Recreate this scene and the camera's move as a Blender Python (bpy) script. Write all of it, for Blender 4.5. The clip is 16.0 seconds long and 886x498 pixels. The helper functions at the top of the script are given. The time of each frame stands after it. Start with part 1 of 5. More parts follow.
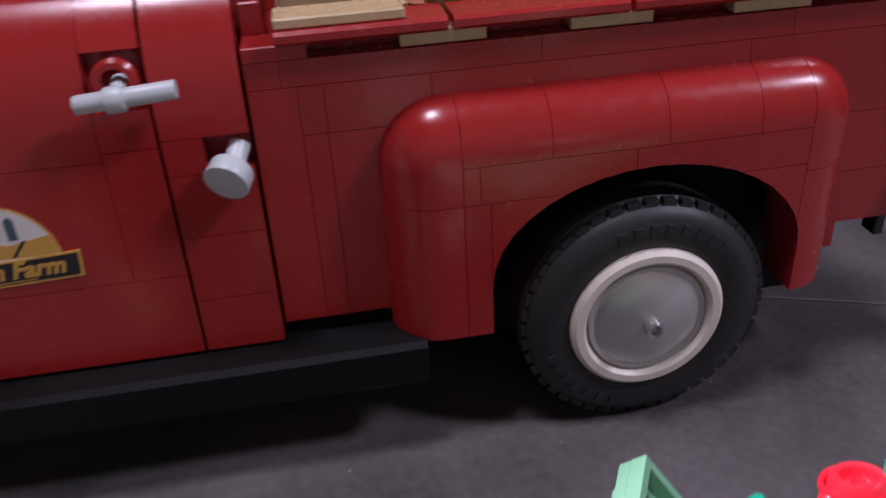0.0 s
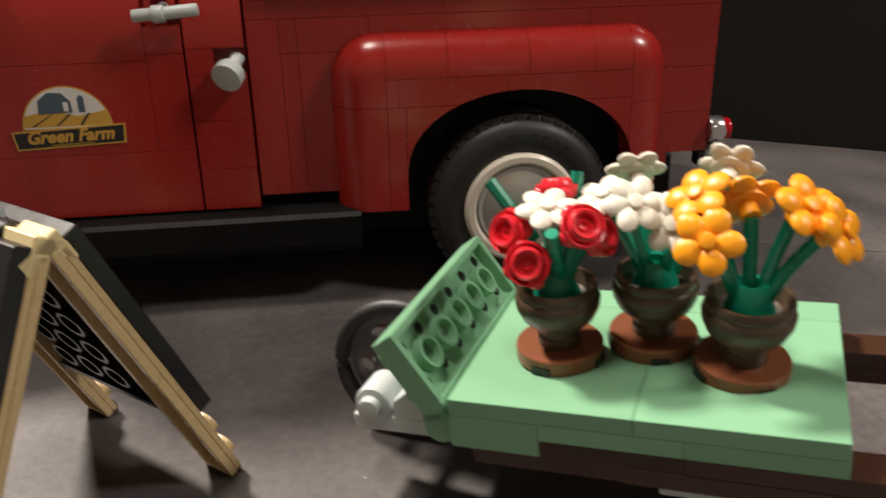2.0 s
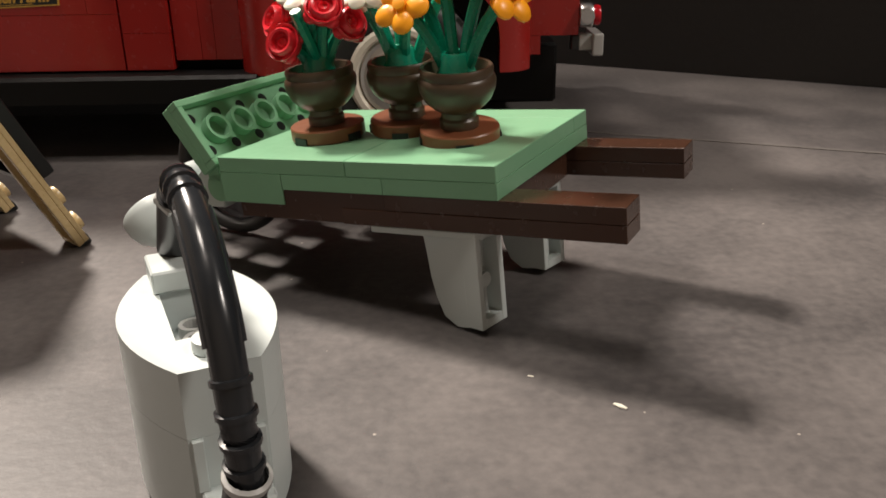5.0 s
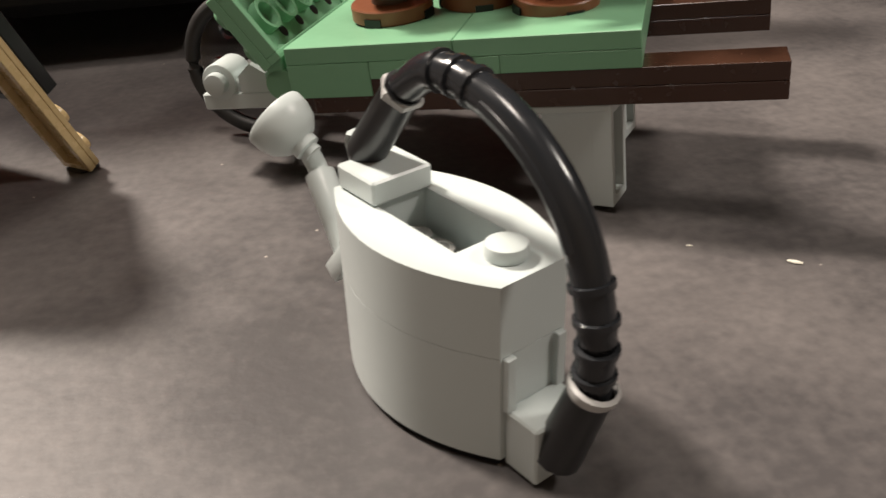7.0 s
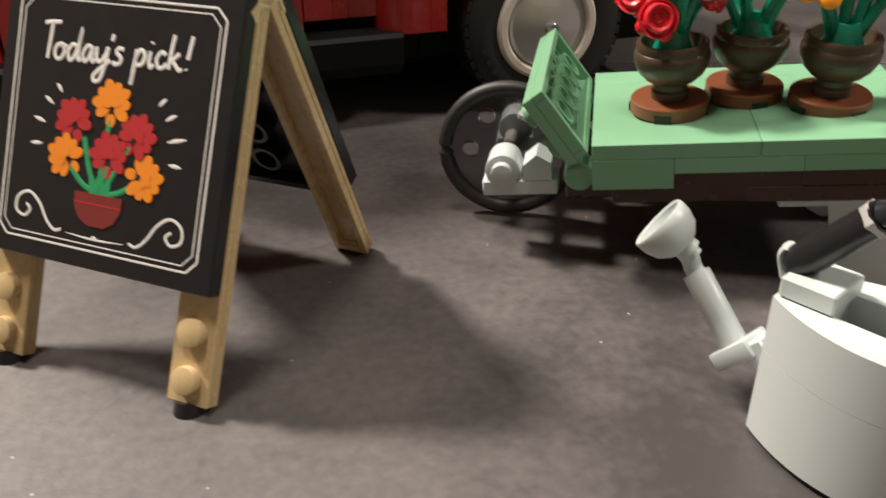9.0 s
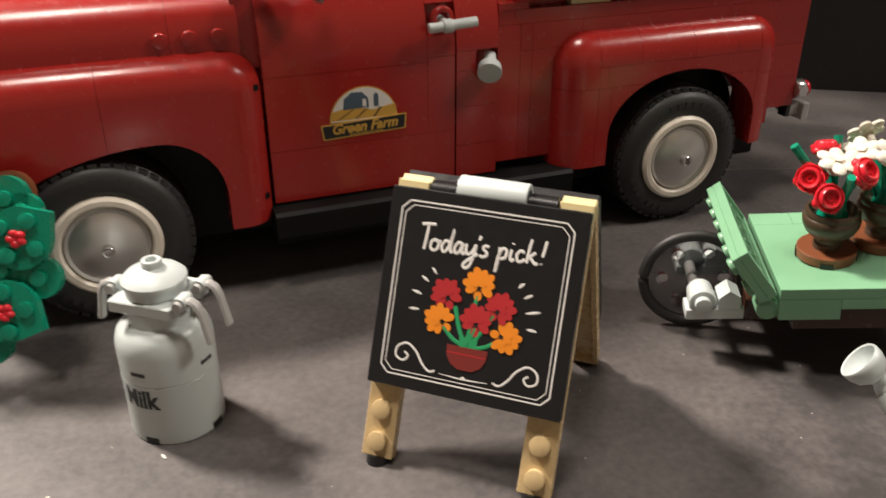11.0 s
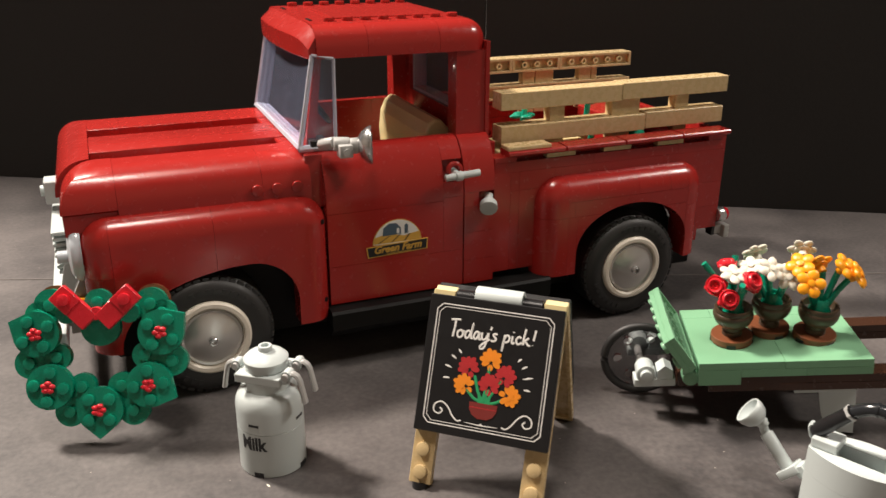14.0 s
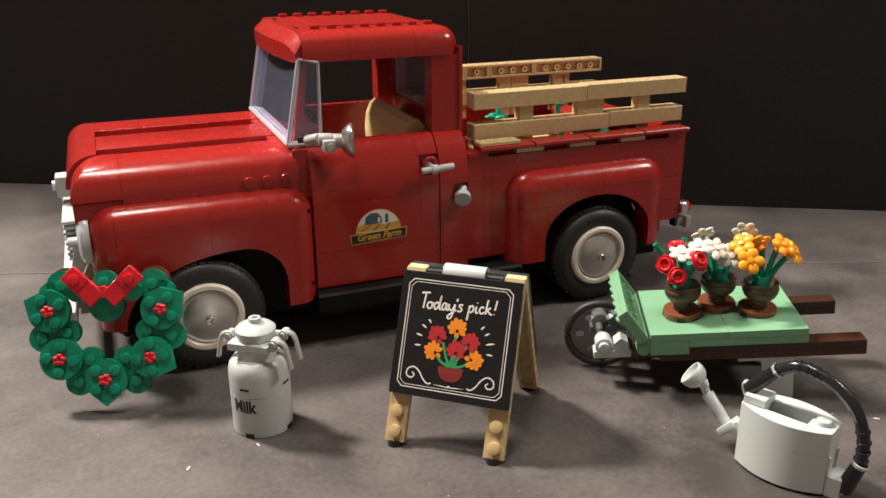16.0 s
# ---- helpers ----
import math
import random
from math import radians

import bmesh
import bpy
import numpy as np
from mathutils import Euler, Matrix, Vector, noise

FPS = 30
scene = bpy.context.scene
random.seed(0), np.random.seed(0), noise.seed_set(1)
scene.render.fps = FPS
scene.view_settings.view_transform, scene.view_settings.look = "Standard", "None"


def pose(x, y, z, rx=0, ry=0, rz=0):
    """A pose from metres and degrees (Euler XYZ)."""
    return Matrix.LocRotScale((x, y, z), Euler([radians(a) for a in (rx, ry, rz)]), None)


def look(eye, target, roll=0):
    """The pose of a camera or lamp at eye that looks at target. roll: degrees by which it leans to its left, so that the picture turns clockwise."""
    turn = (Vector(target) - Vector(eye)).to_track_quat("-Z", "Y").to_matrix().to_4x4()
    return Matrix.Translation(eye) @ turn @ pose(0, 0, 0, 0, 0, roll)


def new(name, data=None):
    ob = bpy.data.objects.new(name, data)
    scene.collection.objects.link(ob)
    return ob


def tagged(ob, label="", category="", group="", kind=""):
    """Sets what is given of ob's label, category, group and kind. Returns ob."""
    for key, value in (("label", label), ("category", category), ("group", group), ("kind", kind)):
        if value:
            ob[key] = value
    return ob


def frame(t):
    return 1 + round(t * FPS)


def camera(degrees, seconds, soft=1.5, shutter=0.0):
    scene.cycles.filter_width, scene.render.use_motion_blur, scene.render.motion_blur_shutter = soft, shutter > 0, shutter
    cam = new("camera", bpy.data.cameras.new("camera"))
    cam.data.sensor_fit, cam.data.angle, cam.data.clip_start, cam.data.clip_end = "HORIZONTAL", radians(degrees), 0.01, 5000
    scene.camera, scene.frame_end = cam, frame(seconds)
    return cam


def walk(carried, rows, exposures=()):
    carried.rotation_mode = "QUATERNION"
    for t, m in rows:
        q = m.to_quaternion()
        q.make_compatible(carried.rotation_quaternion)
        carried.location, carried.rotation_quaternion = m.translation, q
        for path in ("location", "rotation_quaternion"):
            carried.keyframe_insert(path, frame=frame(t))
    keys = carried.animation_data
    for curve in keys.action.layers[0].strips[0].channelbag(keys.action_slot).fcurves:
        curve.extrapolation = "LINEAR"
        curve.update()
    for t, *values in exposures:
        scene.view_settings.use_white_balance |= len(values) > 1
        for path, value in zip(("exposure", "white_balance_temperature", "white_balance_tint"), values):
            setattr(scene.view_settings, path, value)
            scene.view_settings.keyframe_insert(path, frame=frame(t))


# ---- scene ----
cam = camera(55.09, 16.0, shutter=0.5)
PATH = [
    (0.0, -0.0610, -0.1284, 0.1275, 59.59, 2.79, -10.15),
    (0.5, -0.0760, -0.1531, 0.1252, 62.73, 1.02, -9.64),
    (1.0, -0.0806, -0.1758, 0.1230, 64.02, 0.64, -9.24),
    (1.5, -0.0700, -0.1989, 0.1184, 65.28, 0.57, -8.63),
    (2.0, -0.0489, -0.2154, 0.1110, 66.59, 1.02, -7.28),
    (2.5, -0.0286, -0.2266, 0.0987, 67.96, 1.37, -5.70),
    (3.0, -0.0089, -0.2391, 0.0909, 68.76, 1.82, -2.94),
    (3.5, 0.0012, -0.2487, 0.0833, 68.98, 1.60, -0.76),
    (4.0, 0.0117, -0.2592, 0.0766, 69.39, 1.82, 1.69),
    (4.2, 0.0163, -0.2636, 0.0740, 70.49, 1.27, 1.76),
    (6.3, -0.0175, -0.2495, 0.0815, 60.74, 2.41, -7.77),
    (6.5, -0.0261, -0.2467, 0.0774, 60.27, 2.42, -9.56),
    (7.0, -0.0406, -0.2462, 0.0737, 59.79, 1.85, -13.91),
    (7.5, -0.0613, -0.2432, 0.0764, 60.21, 1.24, -16.56),
    (8.0, -0.0838, -0.2375, 0.0814, 60.61, 1.19, -17.42),
    (8.5, -0.0972, -0.2347, 0.0845, 61.27, 1.06, -17.65),
    (9.0, -0.1100, -0.2305, 0.0918, 61.01, 0.39, -18.17),
    (9.5, -0.1266, -0.2297, 0.1013, 61.67, 0.22, -18.73),
    (10.0, -0.1468, -0.2329, 0.1146, 62.08, 0.18, -19.41),
    (10.2, -0.1552, -0.2351, 0.1204, 62.04, 0.36, -19.49),
    (12.3, -0.2257, -0.2637, 0.1755, 64.53, -0.45, -22.11),
    (12.5, -0.2291, -0.2685, 0.1780, 65.41, -0.42, -22.00),
    (13.0, -0.2347, -0.2853, 0.1833, 66.49, -0.36, -21.90),
    (13.5, -0.2353, -0.3033, 0.1869, 67.76, -0.33, -22.12),
    (14.0, -0.2334, -0.3195, 0.1876, 68.61, -0.19, -22.17),
    (14.5, -0.2309, -0.3299, 0.1884, 68.85, -0.14, -21.98),
    (15.0, -0.2318, -0.3407, 0.1881, 69.44, 0.24, -22.21),
    (15.5, -0.2332, -0.3498, 0.1871, 69.62, 0.41, -22.10),
    (16.0, -0.2348, -0.3580, 0.1861, 69.81, 0.33, -21.99),
]
walk(cam, [(t, pose(x, y, z, rx, ry, rz)) for t, x, y, z, rx, ry, rz in PATH],
     exposures=((0.0, 0.0, 5250, 31), (0.5, 0.0, 6050, 26), (1.0, 0.0, 6450, 14), (1.5, 0.0, 6500, 10), (16.0, 0.0, 6500, 10)))

# ---- world, room light and exposure ----
world = bpy.data.worlds.new("world")
scene.world = world
world.use_nodes = True
world.node_tree.nodes["Background"].inputs[0].default_value = (1.0, 0.86, 0.72, 1)
world.node_tree.nodes["Background"].inputs[1].default_value = 0.012


def ceiling_lamp(name, eye, target, size, watts, colour):
    data = bpy.data.lights.new(name, "AREA")
    data.shape, data.size, data.energy, data.color = "DISK", size, watts, colour
    ob = new(name, data)
    ob.matrix_world = look(eye, target)
    return ob


WARM = (1.0, 0.885, 0.775)
ceiling_lamp("ceiling_lamp", (-0.86, 0.82, 1.48), (-0.1, 0.0, 0.0), 0.26, 72.0, WARM)
ceiling_lamp("room_lamp", (-0.36, -0.16, 2.03), (-0.05, -0.05, 0.05), 0.42, 22.0, (1.0, 0.89, 0.79))
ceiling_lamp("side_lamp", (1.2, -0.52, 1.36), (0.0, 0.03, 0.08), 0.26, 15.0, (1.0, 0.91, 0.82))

# ---- materials ----


def plastic(name, colour, rough=0.28, metal=0.0, bump=0.02, vary=0.06, grain=900.0, coat=0.0, alpha=1.0, trans=0.0):
    """Moulded plastic: faint colour drift, handling marks in the gloss and a slight waviness."""
    m = bpy.data.materials.new(name)
    m.use_nodes = True
    nt = m.node_tree
    b = nt.nodes["Principled BSDF"]
    co = nt.nodes.new("ShaderNodeTexCoord")
    big = nt.nodes.new("ShaderNodeTexNoise")
    big.inputs["Scale"].default_value, big.inputs["Detail"].default_value = grain * 0.08, 3
    fine = nt.nodes.new("ShaderNodeTexNoise")
    fine.inputs["Scale"].default_value, fine.inputs["Detail"].default_value = grain * 0.4, 3
    info = nt.nodes.new("ShaderNodeObjectInfo")
    nt.links.new(co.outputs["Object"], big.inputs["Vector"])
    nt.links.new(co.outputs["Object"], fine.inputs["Vector"])
    add = nt.nodes.new("ShaderNodeMath")
    add.operation = "ADD"
    nt.links.new(big.outputs["Fac"], add.inputs[0])
    nt.links.new(info.outputs["Random"], add.inputs[1])
    rng = nt.nodes.new("ShaderNodeMapRange")
    rng.inputs["From Min"].default_value, rng.inputs["From Max"].default_value = 0.3, 1.7
    rng.inputs["To Min"].default_value, rng.inputs["To Max"].default_value = 1 - vary, 1 + vary
    nt.links.new(add.outputs[0], rng.inputs["Value"])
    mul = nt.nodes.new("ShaderNodeVectorMath")
    mul.operation = "SCALE"
    mul.inputs[0].default_value = colour
    nt.links.new(rng.outputs["Result"], mul.inputs["Scale"])
    nt.links.new(mul.outputs["Vector"], b.inputs["Base Color"])
    rr = nt.nodes.new("ShaderNodeMapRange")
    rr.inputs["From Min"].default_value, rr.inputs["From Max"].default_value = 0.3, 0.7
    rr.inputs["To Min"].default_value, rr.inputs["To Max"].default_value = max(rough - 0.035, 0.02), rough + 0.045
    nt.links.new(fine.outputs["Fac"], rr.inputs["Value"])
    nt.links.new(rr.outputs["Result"], b.inputs["Roughness"])
    bp = nt.nodes.new("ShaderNodeBump")
    bp.inputs["Strength"].default_value, bp.inputs["Distance"].default_value = bump * 2, 0.0003
    nt.links.new(big.outputs["Fac"], bp.inputs["Height"])
    nt.links.new(bp.outputs["Normal"], b.inputs["Normal"])
    b.inputs["Metallic"].default_value = metal
    b.inputs["Coat Weight"].default_value = coat
    b.inputs["Transmission Weight"].default_value = trans
    b.inputs["IOR"].default_value = 1.5
    return m


def cloth_board(name, colour, light, rough, dusty=True):
    """Dark card with pale scuffs, dust and a fine tooth."""
    m = bpy.data.materials.new(name)
    m.use_nodes = True
    nt = m.node_tree
    b = nt.nodes["Principled BSDF"]
    co = nt.nodes.new("ShaderNodeTexCoord")
    scuff = nt.nodes.new("ShaderNodeTexNoise")
    scuff.inputs["Scale"].default_value, scuff.inputs["Detail"].default_value = 14.0, 6
    scuff.inputs["Roughness"].default_value = 0.62
    tooth = nt.nodes.new("ShaderNodeTexNoise")
    tooth.inputs["Scale"].default_value, tooth.inputs["Detail"].default_value = 420.0, 5
    dust = nt.nodes.new("ShaderNodeTexVoronoi")
    dust.inputs["Scale"].default_value = 95.0
    for n in (scuff, tooth, dust):
        nt.links.new(co.outputs["Object"], n.inputs["Vector"])
    ramp = nt.nodes.new("ShaderNodeValToRGB")
    ramp.color_ramp.elements[0].position, ramp.color_ramp.elements[0].color = 0.37, (*colour, 1)
    ramp.color_ramp.elements[1].position, ramp.color_ramp.elements[1].color = 0.68, (*light, 1)
    mixf = nt.nodes.new("ShaderNodeMath")
    mixf.operation = "MULTIPLY_ADD"
    mixf.inputs[1].default_value, mixf.inputs[2].default_value = 0.35, -0.17
    nt.links.new(tooth.outputs["Fac"], mixf.inputs[0])
    add = nt.nodes.new("ShaderNodeMath")
    nt.links.new(scuff.outputs["Fac"], add.inputs[0])
    nt.links.new(mixf.outputs[0], add.inputs[1])
    nt.links.new(add.outputs[0], ramp.inputs["Fac"])
    speck = nt.nodes.new("ShaderNodeMath")
    speck.operation = "LESS_THAN"
    speck.inputs[1].default_value = 0.028 if dusty else 0.0
    nt.links.new(dust.outputs["Distance"], speck.inputs[0])
    mix = nt.nodes.new("ShaderNodeMix")
    mix.data_type = "RGBA"
    mix.inputs["B"].default_value = (0.30, 0.27, 0.24, 1)
    nt.links.new(speck.outputs[0], mix.inputs["Factor"])
    nt.links.new(ramp.outputs["Color"], mix.inputs["A"])
    nt.links.new(mix.outputs["Result"], b.inputs["Base Color"])
    rr = nt.nodes.new("ShaderNodeMapRange")
    rr.inputs["To Min"].default_value, rr.inputs["To Max"].default_value = rough - 0.1, rough + 0.12
    nt.links.new(scuff.outputs["Fac"], rr.inputs["Value"])
    nt.links.new(rr.outputs["Result"], b.inputs["Roughness"])
    bp = nt.nodes.new("ShaderNodeBump")
    bp.inputs["Strength"].default_value, bp.inputs["Distance"].default_value = 0.25, 0.0003
    nt.links.new(tooth.outputs["Fac"], bp.inputs["Height"])
    nt.links.new(bp.outputs["Normal"], b.inputs["Normal"])
    return m


def clear_plastic(name, tint, rough=0.05, haze_glare=0.0, milk=(0.52, 0.60, 0.86)):
    m = bpy.data.materials.new(name)
    m.use_nodes = True
    nt = m.node_tree
    nt.nodes.remove(nt.nodes["Principled BSDF"])
    out = nt.nodes["Material Output"]
    tr = nt.nodes.new("ShaderNodeBsdfTransparent")
    tr.inputs[0].default_value = (*tint, 1)
    gl = nt.nodes.new("ShaderNodeBsdfGlossy")
    gl.inputs["Color"].default_value = (0.95, 0.95, 1.0, 1)
    gl.inputs["Roughness"].default_value = rough
    fr = nt.nodes.new("ShaderNodeFresnel")
    fr.inputs["IOR"].default_value = 1.5
    mix = nt.nodes.new("ShaderNodeMixShader")
    # diffuse share: plastic haze together with painted reflection and glare, tinted by milk
    haze = nt.nodes.new("ShaderNodeMixShader")
    haze.inputs[0].default_value = haze_glare
    df = nt.nodes.new("ShaderNodeBsdfDiffuse")
    df.inputs["Color"].default_value = (*milk, 1)
    nt.links.new(tr.outputs[0], haze.inputs[1])
    nt.links.new(df.outputs[0], haze.inputs[2])
    nt.links.new(fr.outputs[0], mix.inputs[0])
    nt.links.new(haze.outputs[0], mix.inputs[1])
    nt.links.new(gl.outputs[0], mix.inputs[2])
    nt.links.new(mix.outputs[0], out.inputs["Surface"])
    return m


RED = plastic("dark_red_plastic", (0.335, 0.018, 0.0145), 0.24, coat=0.10, bump=0.006)
BRIGHT_RED = plastic("bright_red_plastic", (0.68, 0.020, 0.034), 0.28)
BLACK = plastic("black_plastic", (0.011, 0.011, 0.012), 0.32)
MATT_BLACK = plastic("matt_black_plastic", (0.005, 0.005, 0.005), 0.5)
MATT_BLACK.node_tree.nodes["Principled BSDF"].inputs["Specular IOR Level"].default_value = 0.2
RUBBER = plastic("tyre_rubber", (0.019, 0.019, 0.019), 0.5, bump=0.06)
WHITE = plastic("white_plastic", (0.53, 0.585, 0.58), 0.34, vary=0.03, bump=0.006)
CREAM = plastic("cream_plastic", (0.78, 0.72, 0.62), 0.35, vary=0.03)
GREY = plastic("light_grey_plastic", (0.42, 0.42, 0.41), 0.32)
SILVER = plastic("silver_drum_lacquer", (0.66, 0.65, 0.63), 0.34, metal=0.8, bump=0.01)
CHROME = plastic("silver_ink", (0.60, 0.60, 0.60), 0.22, metal=0.9)
TAN = plastic("tan_plastic", (0.56, 0.42, 0.22), 0.27)
BUFF = plastic("pale_yellow_plastic", (0.72, 0.60, 0.32), 0.35)
SAND_GREEN = plastic("sand_green_plastic", (0.19, 0.40, 0.24), 0.33)
GREEN = plastic("green_plastic", (0.004, 0.25, 0.15), 0.26)
BROWN = plastic("dark_brown_plastic", (0.050, 0.022, 0.013), 0.24, bump=0.05)
POT_BROWN = plastic("pot_brown_plastic", (0.072, 0.047, 0.028), 0.33)
RUST = plastic("reddish_brown_plastic", (0.22, 0.075, 0.033), 0.36)
ORANGE = plastic("orange_plastic", (0.95, 0.37, 0.010), 0.36)
PETAL = plastic("warm_white_plastic", (0.72, 0.70, 0.60), 0.36, vary=0.03)
INK_WHITE = plastic("white_print", (0.75, 0.74, 0.71), 0.5)
INK_RED = plastic("red_print", (0.44, 0.022, 0.026), 0.5)
INK_ORANGE = plastic("orange_print", (0.80, 0.25, 0.015), 0.5)
INK_GREEN = plastic("green_print", (0.02, 0.30, 0.11), 0.5)
INK_POT = plastic("maroon_print", (0.19, 0.022, 0.018), 0.5)
INK_BLACK = plastic("black_print", (0.012, 0.014, 0.016), 0.45)
INK_GOLD = plastic("gold_print", (0.62, 0.36, 0.06), 0.45)
INK_BLUE = plastic("slate_print", (0.07, 0.11, 0.15), 0.45)
HOSE = plastic("black_hose", (0.016, 0.018, 0.021), 0.22)
# screens: reflected room, edge glare and the lit rear pane painted as diffuse
GLASS = clear_plastic("clear_screen", (0.90, 0.92, 0.97), haze_glare=0.11)
GLASS_SIDE = clear_plastic("clear_side_screen", (0.94, 0.95, 0.97), haze_glare=0.045)
GLASS_EDGE = clear_plastic("clear_screen_edge", (0.85, 0.85, 0.9), 0.1, 0.55, (0.80, 0.82, 0.92))
GLASS_REAR = clear_plastic("clear_rear_screen", (0.9, 0.9, 0.94), haze_glare=0.2, milk=(0.66, 0.62, 0.68))
SMOKE = clear_plastic("smoky_disc", (0.55, 0.55, 0.55), 0.15)
LENS = plastic("headlight_lens", (0.50, 0.54, 0.58), 0.10)
AMBER = plastic("amber_lens", (0.80, 0.33, 0.02), 0.15)
RUBY = plastic("red_lens", (0.45, 0.004, 0.012), 0.12)
FOLD = plastic("worn_fold", (0.15, 0.135, 0.125), 0.7)
FLOOR = cloth_board("grey_card_floor", (0.055, 0.050, 0.050), (0.126, 0.113, 0.109), 0.52)
WALL = cloth_board("black_card_wall", (0.0095, 0.008, 0.007), (0.0135, 0.0115, 0.010), 0.75, False)
PLASTER = plastic("room_plaster", (0.22, 0.185, 0.15), 0.8, grain=30)

# ---- mesh helpers; lengths in millimetres ----
MM = 0.001


def part(name, bm, mat, parent=None, label="", smooth=False, base=(0, 0, 0), kind="", share=None):
    """Links a bmesh in millimetres as one mesh, under its thing or part."""
    if share is None:
        bmesh.ops.recalc_face_normals(bm, faces=bm.faces)
        for v in bm.verts:
            v.co = (v.co - Vector(base)) * MM
        me = bpy.data.meshes.new(name)
        if smooth:
            for f in bm.faces:
                f.smooth = True
            for e in bm.edges:
                if len(e.link_faces) == 2 and e.calc_face_angle(0) > radians(38):
                    e.smooth = False
        bm.to_mesh(me)
        bm.free()
        me.materials.append(mat)
    else:
        me = share
    ob = new(name, me)
    if parent is not None:
        ob.parent = parent
    if label or kind:
        tagged(ob, label=label, kind=kind)
    return ob


def thing(name, label, category, m=None, group="", kind=""):
    ob = new(name)
    ob.empty_display_size = 0.01
    if m is not None:
        ob.matrix_world = m
    return tagged(ob, label, category, group, kind)


def B():
    return bmesh.new()


def box(bm, x0, x1, y0, y1, z0, z1, bevel=0.25, seg=1):
    g = bmesh.ops.create_cube(bm, size=1, matrix=Matrix.LocRotScale(((x0 + x1) / 2, (y0 + y1) / 2, (z0 + z1) / 2), None, (abs(x1 - x0), abs(y1 - y0), abs(z1 - z0))))
    if bevel:
        es = {e for v in g["verts"] for e in v.link_edges}
        bmesh.ops.bevel(bm, geom=list(es), offset=bevel, segments=seg, affect="EDGES", profile=0.5)
    return bm


def frame_of(axis):
    return Vector(axis).normalized().to_track_quat("Z", "Y").to_matrix().to_4x4()


def cyl(bm, c, axis, r, h, r2=None, seg=24, bevel=0.0):
    """A round from c along axis, h long."""
    a = Vector(axis).normalized()
    m = Matrix.Translation(Vector(c) + a * h / 2) @ frame_of(a)
    g = bmesh.ops.create_cone(bm, cap_ends=True, segments=seg, radius1=r, radius2=r if r2 is None else r2, depth=h, matrix=m)
    if bevel:
        es = {e for v in g["verts"] for e in v.link_edges if e.calc_face_angle(0) > 1.0}
        bmesh.ops.bevel(bm, geom=list(es), offset=bevel, segments=2, affect="EDGES", profile=0.5)
    return bm


def lathe(bm, profile, m=None, seg=32, close=True):
    """Turns (radius, height) pairs about z, then sets them by m."""
    m = m or Matrix()
    rings = []
    for r, h in profile:
        if r < 1e-6:
            rings.append([bm.verts.new(m @ Vector((0, 0, h)))])
        else:
            rings.append([bm.verts.new(m @ Vector((r * math.cos(2 * math.pi * k / seg), r * math.sin(2 * math.pi * k / seg), h))) for k in range(seg)])
    for a, b in zip(rings, rings[1:]):
        for k in range(seg):
            n = (k + 1) % seg
            q = [a[k % len(a)], a[n % len(a)], b[n % len(b)], b[k % len(b)]]
            q = list(dict.fromkeys(q))
            if len(q) > 2:
                bm.faces.new(q)
    return bm


def prism(bm, pts, axis, a, b, bevel=0.0, seg=1, only=None):
    """A flat outline (two of x, y, z) pushed from a to b along the third axis."""
    def at(p, w):
        return {"x": (w, p[0], p[1]), "y": (p[0], w, p[1]), "z": (p[0], p[1], w)}[axis]
    lo = [bm.verts.new(at(p, a)) for p in pts]
    hi = [bm.verts.new(at(p, b)) for p in pts]
    n = len(pts)
    bm.faces.new(lo[::-1]), bm.faces.new(hi)
    for k in range(n):
        bm.faces.new((lo[k], lo[(k + 1) % n], hi[(k + 1) % n], hi[k]))
    if bevel:
        es = []
        for k in range(n):
            mid = ((pts[k][0] + pts[(k + 1) % n][0]) / 2, (pts[k][1] + pts[(k + 1) % n][1]) / 2)
            if only is None or only(*mid):
                es.append(bm.edges.get((lo[k], lo[(k + 1) % n])))
        bmesh.ops.bevel(bm, geom=es, offset=bevel, segments=seg, affect="EDGES", profile=0.5, clamp_overlap=False)
    return bm


def arc(cx, cz, rx, rz, a0, a1, n):
    return [(cx + rx * math.cos(radians(a0 + (a1 - a0) * k / n)), cz + rz * math.sin(radians(a0 + (a1 - a0) * k / n))) for k in range(n + 1)]


def smooth_path(points, n=8):
    """A Catmull-Rom line through the points."""
    P = [Vector(p) for p in points]
    P = [2 * P[0] - P[1]] + P + [2 * P[-1] - P[-2]]
    out = []
    for k in range(1, len(P) - 2):
        for s in range(n):
            t = s / n
            a, b, c, d = P[k - 1], P[k], P[k + 1], P[k + 2]
            out.append(0.5 * ((2 * b) + (c - a) * t + (2 * a - 5 * b + 4 * c - d) * t * t + (3 * b - a - 3 * c + d) * t ** 3))
    return out + [P[-2]]


